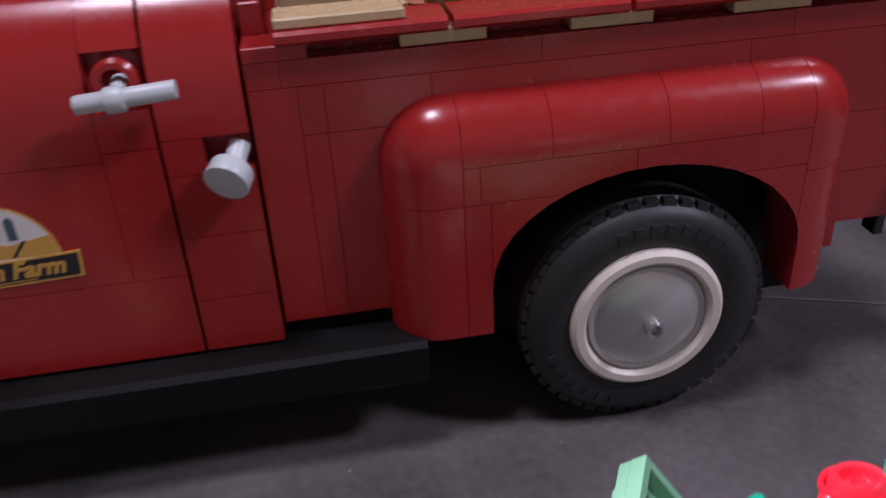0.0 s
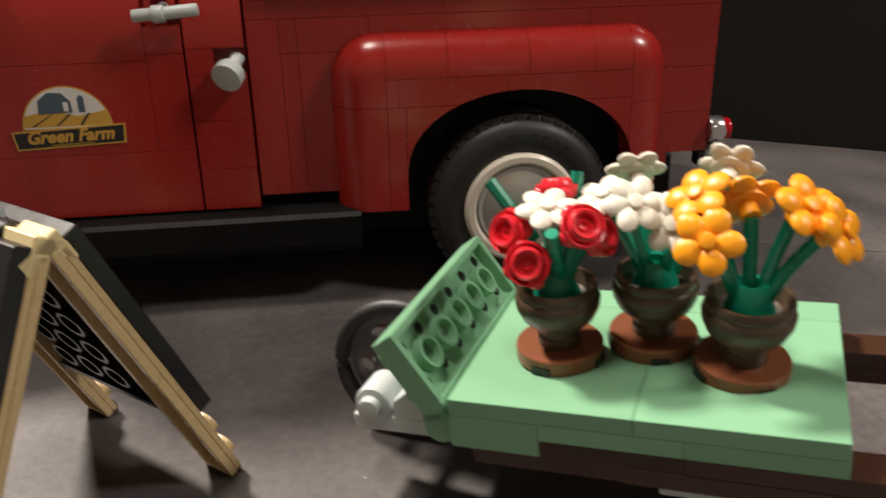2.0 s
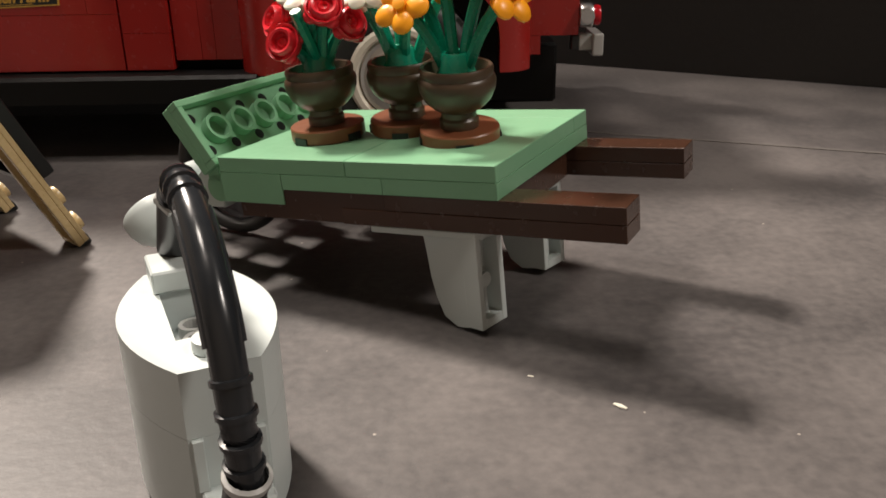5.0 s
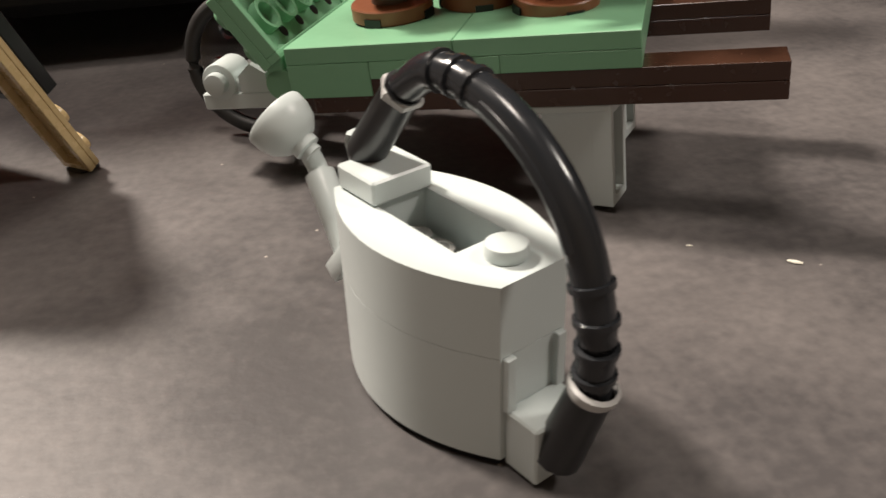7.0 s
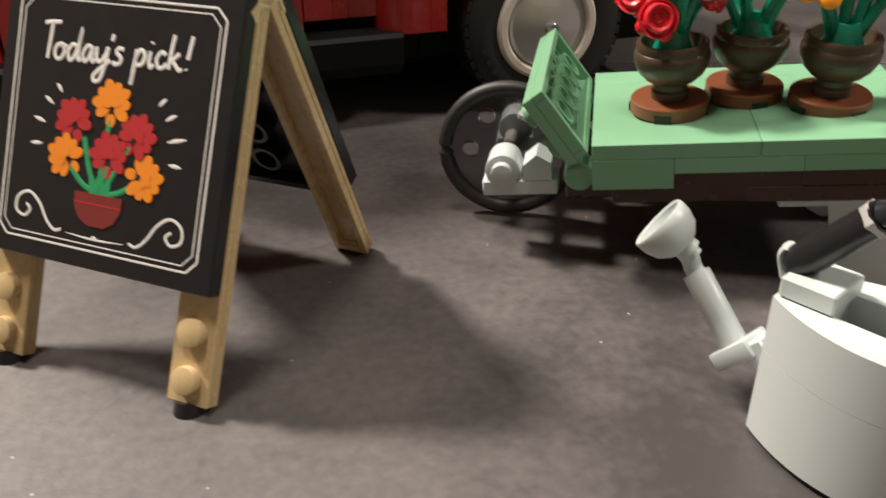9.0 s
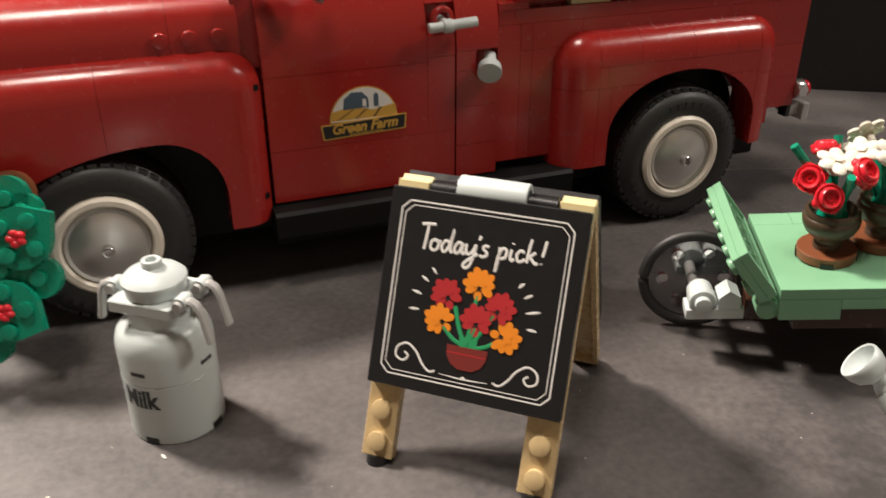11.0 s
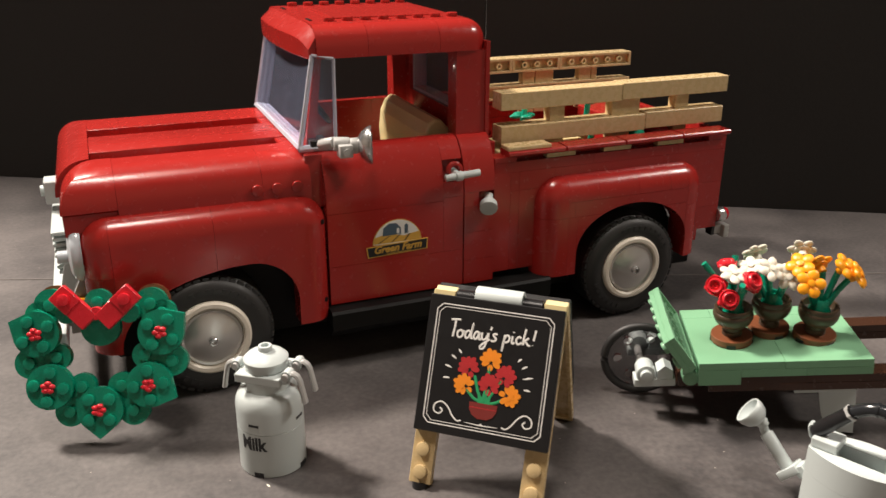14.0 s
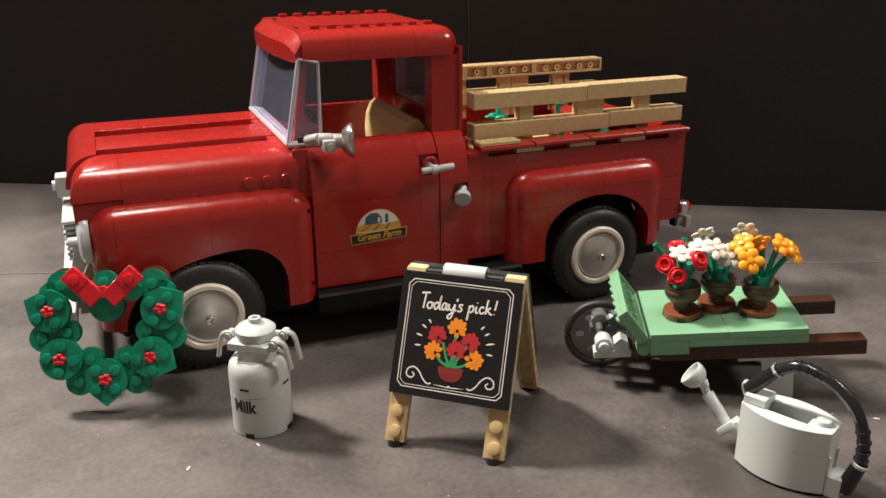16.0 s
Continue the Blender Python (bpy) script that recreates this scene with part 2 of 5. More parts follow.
def tube(bm, pts, r, seg=10, flat=1.0, up=(0, 0, 1)):
    """A round rod along a line; r a number or a function of 0..1."""
    pts = [Vector(p) for p in pts]
    rings = []
    for k, p in enumerate(pts):
        d = (pts[min(k + 1, len(pts) - 1)] - pts[max(k - 1, 0)]).normalized()
        s = d.cross(Vector(up))
        s = s.normalized() if s.length > 1e-4 else d.orthogonal().normalized()
        u = s.cross(d)
        rad = r(k / (len(pts) - 1)) if callable(r) else r
        rings.append([bm.verts.new(p + s * rad * math.cos(2 * math.pi * q / seg) + u * rad * flat * math.sin(2 * math.pi * q / seg)) for q in range(seg)])
    for a, b in zip(rings, rings[1:]):
        for q in range(seg):
            bm.faces.new((a[q], a[(q + 1) % seg], b[(q + 1) % seg], b[q]))
    bm.faces.new(rings[0][::-1]), bm.faces.new(rings[-1])
    return bm


def ball(bm, c, rx, ry, rz, rot=None, u=10, v=7):
    m = Matrix.Translation(c) @ (rot or Matrix()) @ Matrix.Diagonal((rx, ry, rz, 1))
    bmesh.ops.create_uvsphere(bm, u_segments=u, v_segments=v, radius=1, matrix=m)
    return bm


AX = {"x": Vector((1, 0, 0)), "y": Vector((0, 1, 0)), "z": Vector((0, 0, 1))}


def cut(bm, axis, lo=None, hi=None):
    """The copy of bm that lies between lo and hi along an axis, with its cut ends closed."""
    out = bm.copy()
    for w, sign in ((lo, -1), (hi, 1)):
        if w is None:
            continue
        n = AX[axis] * sign
        bmesh.ops.bisect_plane(out, geom=out.verts[:] + out.edges[:] + out.faces[:], plane_co=AX[axis] * w, plane_no=n, clear_outer=True)
        rim = [e for e in out.edges if e.is_boundary]
        if rim:
            bmesh.ops.triangle_fill(out, edges=rim, use_beauty=True)
    return out


def pieces(bm, cells, gap=0.06):
    """Cuts a shell into bricks: cells of (x0, x1, z0, z1), with a hair joint between them."""
    out = []
    for x0, x1, z0, z1 in cells:
        a = cut(bm, "x", None if x0 is None else x0 + gap, None if x1 is None else x1 - gap)
        b = cut(a, "z", None if z0 is None else z0 + gap, None if z1 is None else z1 - gap)
        a.free()
        if len(b.faces):
            out.append(b)
        else:
            b.free()
    bm.free()
    return out


def mirrored(bm, y):
    """Flips a copy about the plane y."""
    out = bm.copy()
    for v in out.verts:
        v.co.y = 2 * y - v.co.y
    bmesh.ops.reverse_faces(out, faces=out.faces)
    return out


def letters(name, text, size, m, mat, parent, shear=0.0, extrude=0.04, offset=0.0, squeeze=1.0):
    """Words in the built-in face as a flat raised print; m sets the middle of the line."""
    cu = bpy.data.curves.new(name, "FONT")
    cu.body, cu.size, cu.shear, cu.extrude, cu.offset, cu.resolution_u = text, size, shear, extrude, offset, 3
    cu.align_x, cu.align_y = "CENTER", "CENTER"
    tmp = bpy.data.objects.new("tmp", cu)
    me = bpy.data.meshes.new_from_object(tmp)
    bpy.data.objects.remove(tmp)
    bpy.data.curves.remove(cu)
    me.name = name
    me.transform(Matrix.Scale(MM, 4) @ m @ Matrix.Diagonal((squeeze, 1, 1, 1)))
    me.materials.clear()
    me.materials.append(mat)
    ob = new(name, me)
    ob.parent = parent
    return ob


# ---- the setting ----
bm = B()
box(bm, -1900, 1900, -1700, 1900, -12, 0, 0)
tagged(part("floor", bm, FLOOR), "dark grey scuffed card floor with dust and a fold", "floor", kind="structure")
fold = math.degrees(math.atan2(-5.5 - 171.4, 169.8 + 298.1))
seam = thing("trim", "thin pale fold line across the dark card", "trim", pose(-0.064, 0.083, 0.0002, 0, 0, fold), kind="structure")
bm = B()
prism(bm, [(-900, -0.5), (900, -0.4), (900, 0.5), (-900, 0.3)], "z", -0.1, 0.12)
part("fold_line", bm, FOLD, seam)
wall = thing("wall_north", "matt black card backdrop standing behind the truck", "wall", pose(-0.010, 0.222, 0, 0, 0, math.degrees(math.atan2(-320, 568))), kind="structure")
for x0, x1 in ((-1100, 26), (26.6, 1100)):
    bm = B()
    box(bm, x0, x1, 0, 6, 0, 620, 0.4)
    part("panel", bm, WALL, wall)
for nm, a in (("wall_west", (-1912, -1900, -1700, 1900)), ("wall_east", (1900, 1912, -1700, 1900)), ("wall_south", (-1900, 1900, -1712, -1700)), ("wall_back", (-1900, 1900, 1900, 1912))):
    bm = B()
    box(bm, *a, 0, 2100, 0)
    tagged(part(nm, bm, PLASTER), "plain beige plaster wall of the room", "wall", kind="structure")
bm = B()
box(bm, -1900, 1900, -1700, 1900, 2100, 2112, 0)
tagged(part("ceiling", bm, PLASTER), "plain pale plaster ceiling of the room", "ceiling", kind="structure")

# ---- the pickup truck; x runs from nose to tail, MID is its middle plane ----
MID = 71.0
BASE = (-100.0, MID, 0.0)
truck = thing("pickup_truck", "dark red toy-brick vintage pickup truck with tan stake sides", "toy truck", pose(-0.1, MID * MM, 0))


def tp(name, bm, mat, parent=None, label="", smooth=False):
    return part(name, bm, mat, parent or truck, label, smooth, base=BASE)


def both(name, bm, mat, parent=None, label="", smooth=False):
    """The same part on the near and the far flank."""
    far = mirrored(bm, MID)
    return tp(name, bm, mat, parent, label, smooth), tp(name, far, mat, parent, label, smooth)


bm = B()
box(bm, -240, 52, 26, 116, 13, 33, 1)
tp("chassis", bm, MATT_BLACK)
bm = B()
prism(bm, [(5, 19), (5, 26.5), (6.2, 27.6), (16, 27.8), (16, 15), (9, 15)], "x", -152, -45)
both("running_board", bm, MATT_BLACK, label="black running board under the door")


def wheel(x, far):
    s = -1 if far else 1
    y0 = 4.5 if not far else 2 * MID - 4.5

    def m(p):
        return (x, y0 + s * p, 26.0)
    ax = Matrix.Translation((x, y0, 26.0)) @ frame_of((0, -s, 0))
    bm = B()
    lathe(bm, [(15.6, -1.2), (17, -0.4), (20, 0.1), (22.6, -0.3), (24.4, -1.6), (25.2, -3.4), (26, -4.2), (26, -20), (25, -22), (22, -23.5), (15.6, -22.5), (15.6, -1.2)], ax, 56)
    ob = tp("wheel", bm, RUBBER, None, "black rubber tyre with cream rim", True)
    bm = B()
    for k in range(44):
        a = 2 * math.pi * k / 44
        c = ax @ Vector((25.1 * math.cos(a), 25.1 * math.sin(a), -3.4))
        g = bmesh.ops.create_cube(bm, size=1, matrix=Matrix.Translation(c) @ ax.to_3x3().to_4x4() @ pose(0, 0, 0, 0, 0, math.degrees(a)) @ Matrix.Diagonal((1.5, 2.6, 2.6, 1)))
    tagged(tp("tread", bm, RUBBER, ob), kind="stuff")
    bm = B()
    for k in list(range(3, 13)) + list(range(22, 29)):
        a = 2 * math.pi * k / 40
        c = ax @ Vector((20.6 * math.cos(a), 20.6 * math.sin(a), 0.05))
        bmesh.ops.create_cube(bm, size=1, matrix=Matrix.Translation(c) @ ax.to_3x3().to_4x4() @ pose(0, 0, 0, 0, 0, math.degrees(a)) @ Matrix.Diagonal((2.2, 1.5, 0.5, 1)))
    tagged(tp("sidewall_lettering", bm, RUBBER, ob), kind="stuff")
    bm = B()
    lathe(bm, [(12.6, -2.4), (13.0, 0.2), (13.7, 0.9), (15.2, 0.9), (16.1, 0.1), (16.3, -1.4), (15, -3), (12.6, -2.4)], ax, 48)
    tp("rim", bm, CREAM, ob, "cream rim ring", True)
    bm = B()
    lathe(bm, [(12.9, -1.2), (12.2, 0.1), (11.2, -0.3), (9, 0.7), (6, 1.6), (3, 2.2), (0, 2.4)], ax, 48)
    tp("hubcap", bm, SILVER, ob, "satin silver domed hubcap", True)
    bm = B()
    lathe(bm, [(1.9, 1.8), (1.9, 4.2), (1.6, 4.5), (1.1, 4.4), (1.0, 3.2), (0, 3.2)], ax, 20)
    tp("hub_pin", bm, CHROME, ob, "", True)
    return ob


for wx in (0.0, -203.0):
    wheel(wx, False), wheel(wx, True)


def fender(x0, x1, top, foot, arch, cells, far):
    """A pontoon fender with a round-topped wheel arch, in bricks."""
    r, R, n = 12.0, 10.0, 7

    def outline(d):
        q = r - d
        pts = [(x0 + d, foot), (x0 + d, top - r)] + arc(x0 + r, top - r, q, q, 180, 90, 6)[1:] + arc(x1 - r, top - r, q, q, 90, 0, 6) + [(x1 - d, foot)]
        return pts + [(arch[0][0], foot)] + arch + [(arch[-1][0], foot)]

    bm = B()
    rings = []
    for k in range(n + 2):
        a = radians(90 * min(k, n) / n)
        y = 6.0 + R * (1 - math.cos(a)) if k <= n else 17.0
        rings.append([bm.verts.new((px, y, pz)) for px, pz in outline(R * (1 - math.sin(a)))])
    for a, b in zip(rings, rings[1:]):
        for k in range(len(a)):
            q = (k + 1) % len(a)
            bm.faces.new((a[k], a[q], b[q], b[k]))
    bm.faces.new(rings[0][::-1]), bm.faces.new(rings[-1])
    if far:
        f = mirrored(bm, MID)
        bm.free()
        bm = f
    for b in pieces(bm, cells):
        tp("fender_brick", b, RED, None, "", True)


REAR = [(None, -36.5, 56, None), (-36.5, -20, 63.5, None), (-20, 2, 63.5, None), (2, 20, 63.5, None), (20, 30.5, 63.5, None), (30.5, None, 54.5, None),
        (None, -36.5, None, 56), (-36.5, -33.4, 56, 63.5), (-36.5, -31.5, None, 56), (-33.4, -4, 56, 63.5), (-31.5, 0, None, 56), (-4, 30.5, 56, 63.5), (0, 30.5, None, 56), (30.5, None, None, 54.5)]
FRONT = [(None, -237, None, 57), (None, -237, 57, None), (-237, -198, None, None), (-198, None, None, None)]
for far in (False, True):
    fender(-51, 42, 75, 27, arc(0, 38, 31.5, 21.5, 0, 180, 18), REAR, far)
    fender(-248, -151, 79.5, 24.5, arc(-184.5, 36.5, 19, 19.0, 0, 90, 9) + arc(-184.5, 25, 53, 30.5, 90, 178, 12)[1:], FRONT, far)
# pin holes as black discs: their inner shade is painted, nothing is cut
for z in (68.5, 33.0):
    bm = B()
    cyl(bm, (-153.6, 9.6, z), (0.62, -0.78, 0), 1.1, 0.5, seg=12)
    both("pin_hole", bm, MATT_BLACK)
# added black sheets give the deep shade inside the arches
for cx, half, crown, spring in ((0, 31.5, 57, 38), (-201.5, 36.5, 56, 33)):
    bm = B()
    prism(bm, [(cx + half + 3, 16)] + arc(cx, spring, half + 3, crown - spring + 3, 0, 180, 18) + [(cx - half - 3, 16)], "y", 24.2, 25.8)
    both("wheel_well", bm, MATT_BLACK, label="black sheet for the shade inside the wheel arch")

# bed: bricks of the flank, floor, head and tail boards
bm = B()
box(bm, -72, 57, 14, 22, 31, 86.4, 0.2)
far = mirrored(bm, MID)
FLANK = [(None, -66, 79, 83.8), (-66, -20, 79, 83.8), (-20, 28, 79, 83.8), (28, None, 79, 83.8), (None, -63.5, 31, 79), (-63.5, -59, 31, 70), (-63.5, -59, 70, 79), (-59, -40, 70, 79), (-59, -40, 31, 70),
         (-40, 20, 66, 79), (20, None, 62, 79), (33, None, 49, 62), (33, 45, 31, 37), (33, None, 37, 49), (None, -61, 83.8, None), (46, None, 83.8, None)]
for side in (bm, far):
    for b in pieces(side, FLANK):
        tp("side_brick", b, RED)
bm = B()
box(bm, -60.9, 45.9, 18.5, 21.9, 83.85, 86.4, 0)
both("slot_back", bm, RED)
for a in (-45.0, -14.5, 16.0):
    bm = B()
    box(bm, a, a + 15.2, 14.6, 18.4, 83.9, 86.4, 0.1)
    both("slot_plate", bm, TAN)
for k, (a, b) in enumerate(((-66, -37), (-36, -5), (-4, 28), (29, 57))):
    bm = B()
    prism(bm, [(11.2, 87.4), (11.2, 88.6), (11.8, 89.2), (21, 89.2), (21, 86.6), (12.4, 86.6)], "x", a, b)
    both("top_rail_tile", bm, RED)
stud_row = None
for k in range(14):
    if stud_row is None:
        bm = B()
        lathe(bm, [(2.45, 0), (2.45, 1.7), (1.6, 1.7), (1.6, 0.2), (0, 0.2)], Matrix.Translation((-58, 119.9, 70.5)) @ frame_of((0, -1, 0)), 18)
        stud_row = tp("inner_stud", bm, RED, None, "", True)
    else:
        ob = part("inner_stud", None, None, truck, share=stud_row.data)
        ob.location = (8 * k * MM, 0, 0)
bm = B()
box(bm, -70, 56, 22.3, 119.7, 60, 66, 0.2)
tp("bed_floor", bm, RED)
for a, b in ((53, 57), (-72, -68)):
    bm = B()
    box(bm, a, b, 22.4, 119.6, 45 if a > 0 else 31, 88 if a > 0 else 92, 0.3)
    tp("tailboard" if a > 0 else "headboard", bm, RED)

# tail lamps and bumper ends
bm = B()
box(bm, 55.0, 57.25, 14.4, 19, 32, 36.9, 0.3)
both("lamp_bracket", bm, BLACK)
bm = B()
box(bm, 57.3, 64, 15, 19.9, 32, 37, 0.5, 2), box(bm, 61.5, 65, 12.5, 28, 30.5, 37.5, 0.5, 2)
both("bumper_end", bm, GREY, label="silver bumper end")
bm = B()
cyl(bm, (57.1, 15.5, 43.0), (1, 0, 0), 3.9, 4.4, bevel=0.5), cyl(bm, (59.4, 14, 43.0), (0, -1, 0), 2.2, 2.6)
lamp = both("tail_lamp", bm, CHROME, label="silver round tail lamp", smooth=True)
bm = B()
cyl(bm, (61.5, 15.5, 43.0), (1, 0, 0), 3.2, 2.4, bevel=0.6)
both("tail_lens", bm, RUBY, label="clear red lens", smooth=True)


# stake sides of the bed
def rail(y0, y1, z0, z1, cells, hollow):
    for a, b, dz in cells:
        bm = B()
        if not hollow:
            box(bm, a + 0.1, b - 0.1, y0, y1, z0 + dz, z1 + dz, 0.25)
            tp("stake_rail", bm, TAN)
            continue
        box(bm, a + 0.1, b - 0.1, y0 + 2.5, y1, z0, z1, 0.2)
        for p in ((a + 0.1, b - 0.1, z0, z0 + 1.3), (a + 0.1, b - 0.1, z1 - 1.3, z1)):
            box(bm, p[0], p[1], y0, y0 + 2.6, p[2], p[3], 0.12)
        box(bm, a + 0.1, a + 1.5, y0, y0 + 2.6, z0 + 1.3, z1 - 1.3, 0.1), box(bm, b - 1.5, b - 0.1, y0, y0 + 2.6, z0 + 1.3, z1 - 1.3, 0.1)
        ob = tp("stake_rail", bm, TAN)
        for k in range(1, round((b - a) / 8)):
            pin = B()
            ax = Matrix.Translation((a + 8 * k, y0 + 0.2, (z0 + z1) / 2)) @ frame_of((0, -1, 0))
            lathe(pin, [(1.75, -2.4), (1.75, 0), (0.95, 0), (0.95, -2)], ax, 12)
            tp("pin", pin, BUFF, ob)


NEAR = ((-64.6, 0.0, -0.4), (0.0, 62.5, 0.0))
rail(24.2, 33.8, 105.6, 113.6, NEAR, False), rail(23.4, 33, 90.6, 98.6, ((-64.6, 14, -0.6), (14, 60.5, 0.0)), False)
FAR = ((-64, -32, 0), (-32, -16, 0), (-16, 14.4, 0), (14.4, 62.4, 0))
rail(110.5, 120, 105.8, 113.8, FAR, True), rail(110.5, 120, 90.8, 98.8, FAR, True)
for a, b in ((-38, -30), (-4, 12), (33, 41)):
    bm = B()
    box(bm, a, b, 26.5, 32.5, 82, 106, 0.25)
    tp("stake_post", bm, TAN)
    bm = B()
    box(bm, a - 4, a + 3.8, 113, 118, 82, 106, 0.25), box(bm, a + 4.2, b, 113, 118, 82, 106, 0.25)
    tp("stake_post", bm, TAN)

# door: bricks with a curved shoulder
DOOR = [(12.0, 28.5), (12.0, 74), (12.5, 80), (14.0, 86), (16.6, 91.2), (20.2, 95.4), (22.5, 96.6), (27, 96.6), (27, 28.5)]
CELLS = [(None, -97.5, 70, None), (None, -97.5, 46, 70), (None, -88, 28.5, 46), (-97.5, -88, 88, None), (-97.5, -88, 71.5, 78.5), (-97.5, -88, 46, 71.5),
         (-87.5, None, 72.5, None), (-87.5, -80.5, 65.8, 72.5), (-87.5, None, 53.5, 65.8), (-87.5, None, 40, 53.5), (-87.5, None, None, 40)]
for far in (False, True):
    bm = B()
    prism(bm, DOOR, "x", -150.6, -72.6)
    if far:
        f = mirrored(bm, MID)
        bm.free()
        bm = f
    for b in pieces(bm, CELLS):
        tp("door_brick", b, RED, None, "", True)
bm = B()
box(bm, -98, -72.8, 18, 26.5, 64, 90, 0)
both("door_core", bm, RED)
bm = B()
lathe(bm, [(3.9, 0), (3.9, 1.2), (3.2, 1.8), (2.2, 1.8), (2.2, 0)], Matrix.Translation((-92.3, 13.2, 83.6)) @ frame_of((0, -1, 0.1)), 20)
both("handle_socket", bm, RED, smooth=True)
bm = B()
cyl(bm, (-98.4, 8.15, 81.75), (1, -0.03, 0.07), 1.6, 16.2, seg=16, bevel=0.3), cyl(bm, (-93.6, 8.0, 82.0), (1, -0.03, 0.07), 2.2, 3.2, seg=16, bevel=0.4), cyl(bm, (-92, 8.2, 82), (0, 1, 0.1), 1.5, 7)
both("door_handle", bm, WHITE, label="white bar door handle", smooth=True)
ax = Vector((-0.36, -0.82, -0.36))
bm = B()
cyl(bm, (-76.2, 10.6, 66.8), ax, 3.9, 3.6, r2=4.1, seg=24, bevel=0.35), cyl(bm, (-74.6, 14.0, 69.8), (-0.3, -0.75, -0.55), 1.9, 5, seg=16)
both("fuel_cap", bm, WHITE, label="white round cap on a stub", smooth=True)

# badge: arched barn print with a name board
for far in (False, True):
    y = 11.9 if not far else 2 * MID - 11.9
    s = -1 if not far else 1

    def flat(pts, name, mat, lift, parent):
        bm = B()
        prism(bm, [(a, c + up) for a, c in pts], "y", y, y + s * lift)
        return tp(name, bm, mat, parent)
    cx, up = -119.6, 1.0
    back = flat(arc(cx, 52.4, 11.4, 11.2, 0, 180, 20), "badge", INK_GOLD, 0.10, None)
    flat(arc(cx, 52.6, 10.9, 10.6, 0, 180, 20), "badge_sky", INK_WHITE, 0.14, back)
    flat([(cx - 10.8, 53), (cx - 10.6, 56), (cx - 4, 57.4), (cx + 3, 55.6), (cx + 10.6, 57), (cx + 10.8, 53)], "badge_field", INK_GOLD, 0.18, back)
    for k in range(3):
        flat([(cx - 9 + 6 * k, 53.2), (cx - 8.3 + 6 * k, 53.2), (cx - 3 + 4.6 * k, 56.4), (cx - 3.9 + 4.6 * k, 56.2)], "badge_furrow", INK_BLACK, 0.2, back)
    flat([(cx - 6.8, 56.4), (cx - 6.4, 60), (cx - 3.8, 62), (cx - 0.4, 61.8), (cx + 1.6, 59.6), (cx + 1.8, 56.6)], "badge_barn", INK_BLUE, 0.22, back)
    flat([(cx - 0.3, 57), (cx - 0.3, 59.4), (cx + 0.9, 59.4), (cx + 0.9, 57)], "barn_door", INK_WHITE, 0.25, back)
    flat([(cx + 3.4, 56.6), (cx + 3.4, 60.4), (cx + 4.2, 61.2), (cx + 5.0, 60.4), (cx + 5.0, 56.6)], "badge_silo", INK_BLUE, 0.22, back)
    flat([(cx - 13.7, 47.0), (cx - 14.4, 52.0), (cx + 14.4, 53.2), (cx + 14.0, 48.0)], "name_rim", INK_GOLD, 0.26, back)
    plate = flat([(cx - 13.3, 47.4), (cx - 13.9, 51.6), (cx + 13.9, 52.8), (cx + 13.5, 48.4)], "name_board", INK_BLACK, 0.30, back)
    flat([(cx - 5, 48.0), (cx + 6, 48.4), (cx + 6, 48.6), (cx - 5, 48.2)], "name_rule", INK_GOLD, 0.33, back)
    m = Matrix.Translation((cx - BASE[0], y + s * 0.34 - BASE[1], 50.4 + up)) @ (pose(0, 0, 0, 90, 0, 0) if not far else pose(0, 0, 0, 90, 0, 180)) @ pose(0, 0, 0, 0, 0, 1.5)
    letters("name_letters", "Green Farm", 4.6, m, INK_GOLD, back, shear=0.3, offset=0.16, squeeze=0.98)

# hood with a rounded nose, two long grooves and louvre dots
HOOD = 96.4


def rounded_nose(x0, x1, y0, y1, sides, r, low=81.8):
    bm = B()
    box(bm, x0, x1, y0, y1, low, HOOD, 0)
    es = []
    for e in bm.edges:
        p, q = e.verts[0].co, e.verts[1].co
        if p.z > HOOD - 0.1 and q.z > HOOD - 0.1:
            if p.x < x0 + 0.1 and q.x < x0 + 0.1:
                es.append(e)
            elif any(abs(p.y - w) < 0.1 and abs(q.y - w) < 0.1 for w in sides):
                es.append(e)
    bmesh.ops.bevel(bm, geom=es, offset=r, segments=9, affect="EDGES", profile=0.5)
    return bm


tp("hood_nose", rounded_nose(-254.5, -240.1, 40.2, 2 * MID - 14.5, (2 * MID - 14.5,), 13.6), RED, None, "", True)
tp("hood_corner", rounded_nose(-252.6, -232, 14.5, 38.8, (14.5,), 14.5), RED, None, "", True)
bm = B()
box(bm, -250, -239, 38.9, 40.1, 82, 88, 0)
tp("nose_joint", bm, RED)
NEAR_SHOULDER = [(14.5, 69.5)] + arc(28.5, HOOD - 14, 14, 14, 180, 90, 8) + [(38.0, HOOD), (38.7, HOOD - 0.7), (38.8, 69.5)]
FAR_SHOULDER = [(2 * MID - y, z) for y, z in [(14.5, 69.5)] + arc(28.5, HOOD - 14, 14, 14, 180, 90, 8)] + [(92.5, HOOD), (92.4, HOOD - 0.1), (92.4, 69.5)]
for outline, x0, cells in ((NEAR_SHOULDER, -231.9, [(None, -176, None, None), (-176, None, None, None)]), (FAR_SHOULDER, -240, [(None, -226, None, None), (-226, -176, None, None), (-176, None, None, None)])):
    bm = B()
    prism(bm, outline, "x", x0, -156)
    for b in pieces(bm, cells, 0.05):
        tp("hood_shoulder", b, RED, None, "", True)
bm = B()
box(bm, -240, -156, 50.2, 79.2, 72, HOOD, 0.6, 2)
tp("hood_middle", bm, RED, None, "", True)
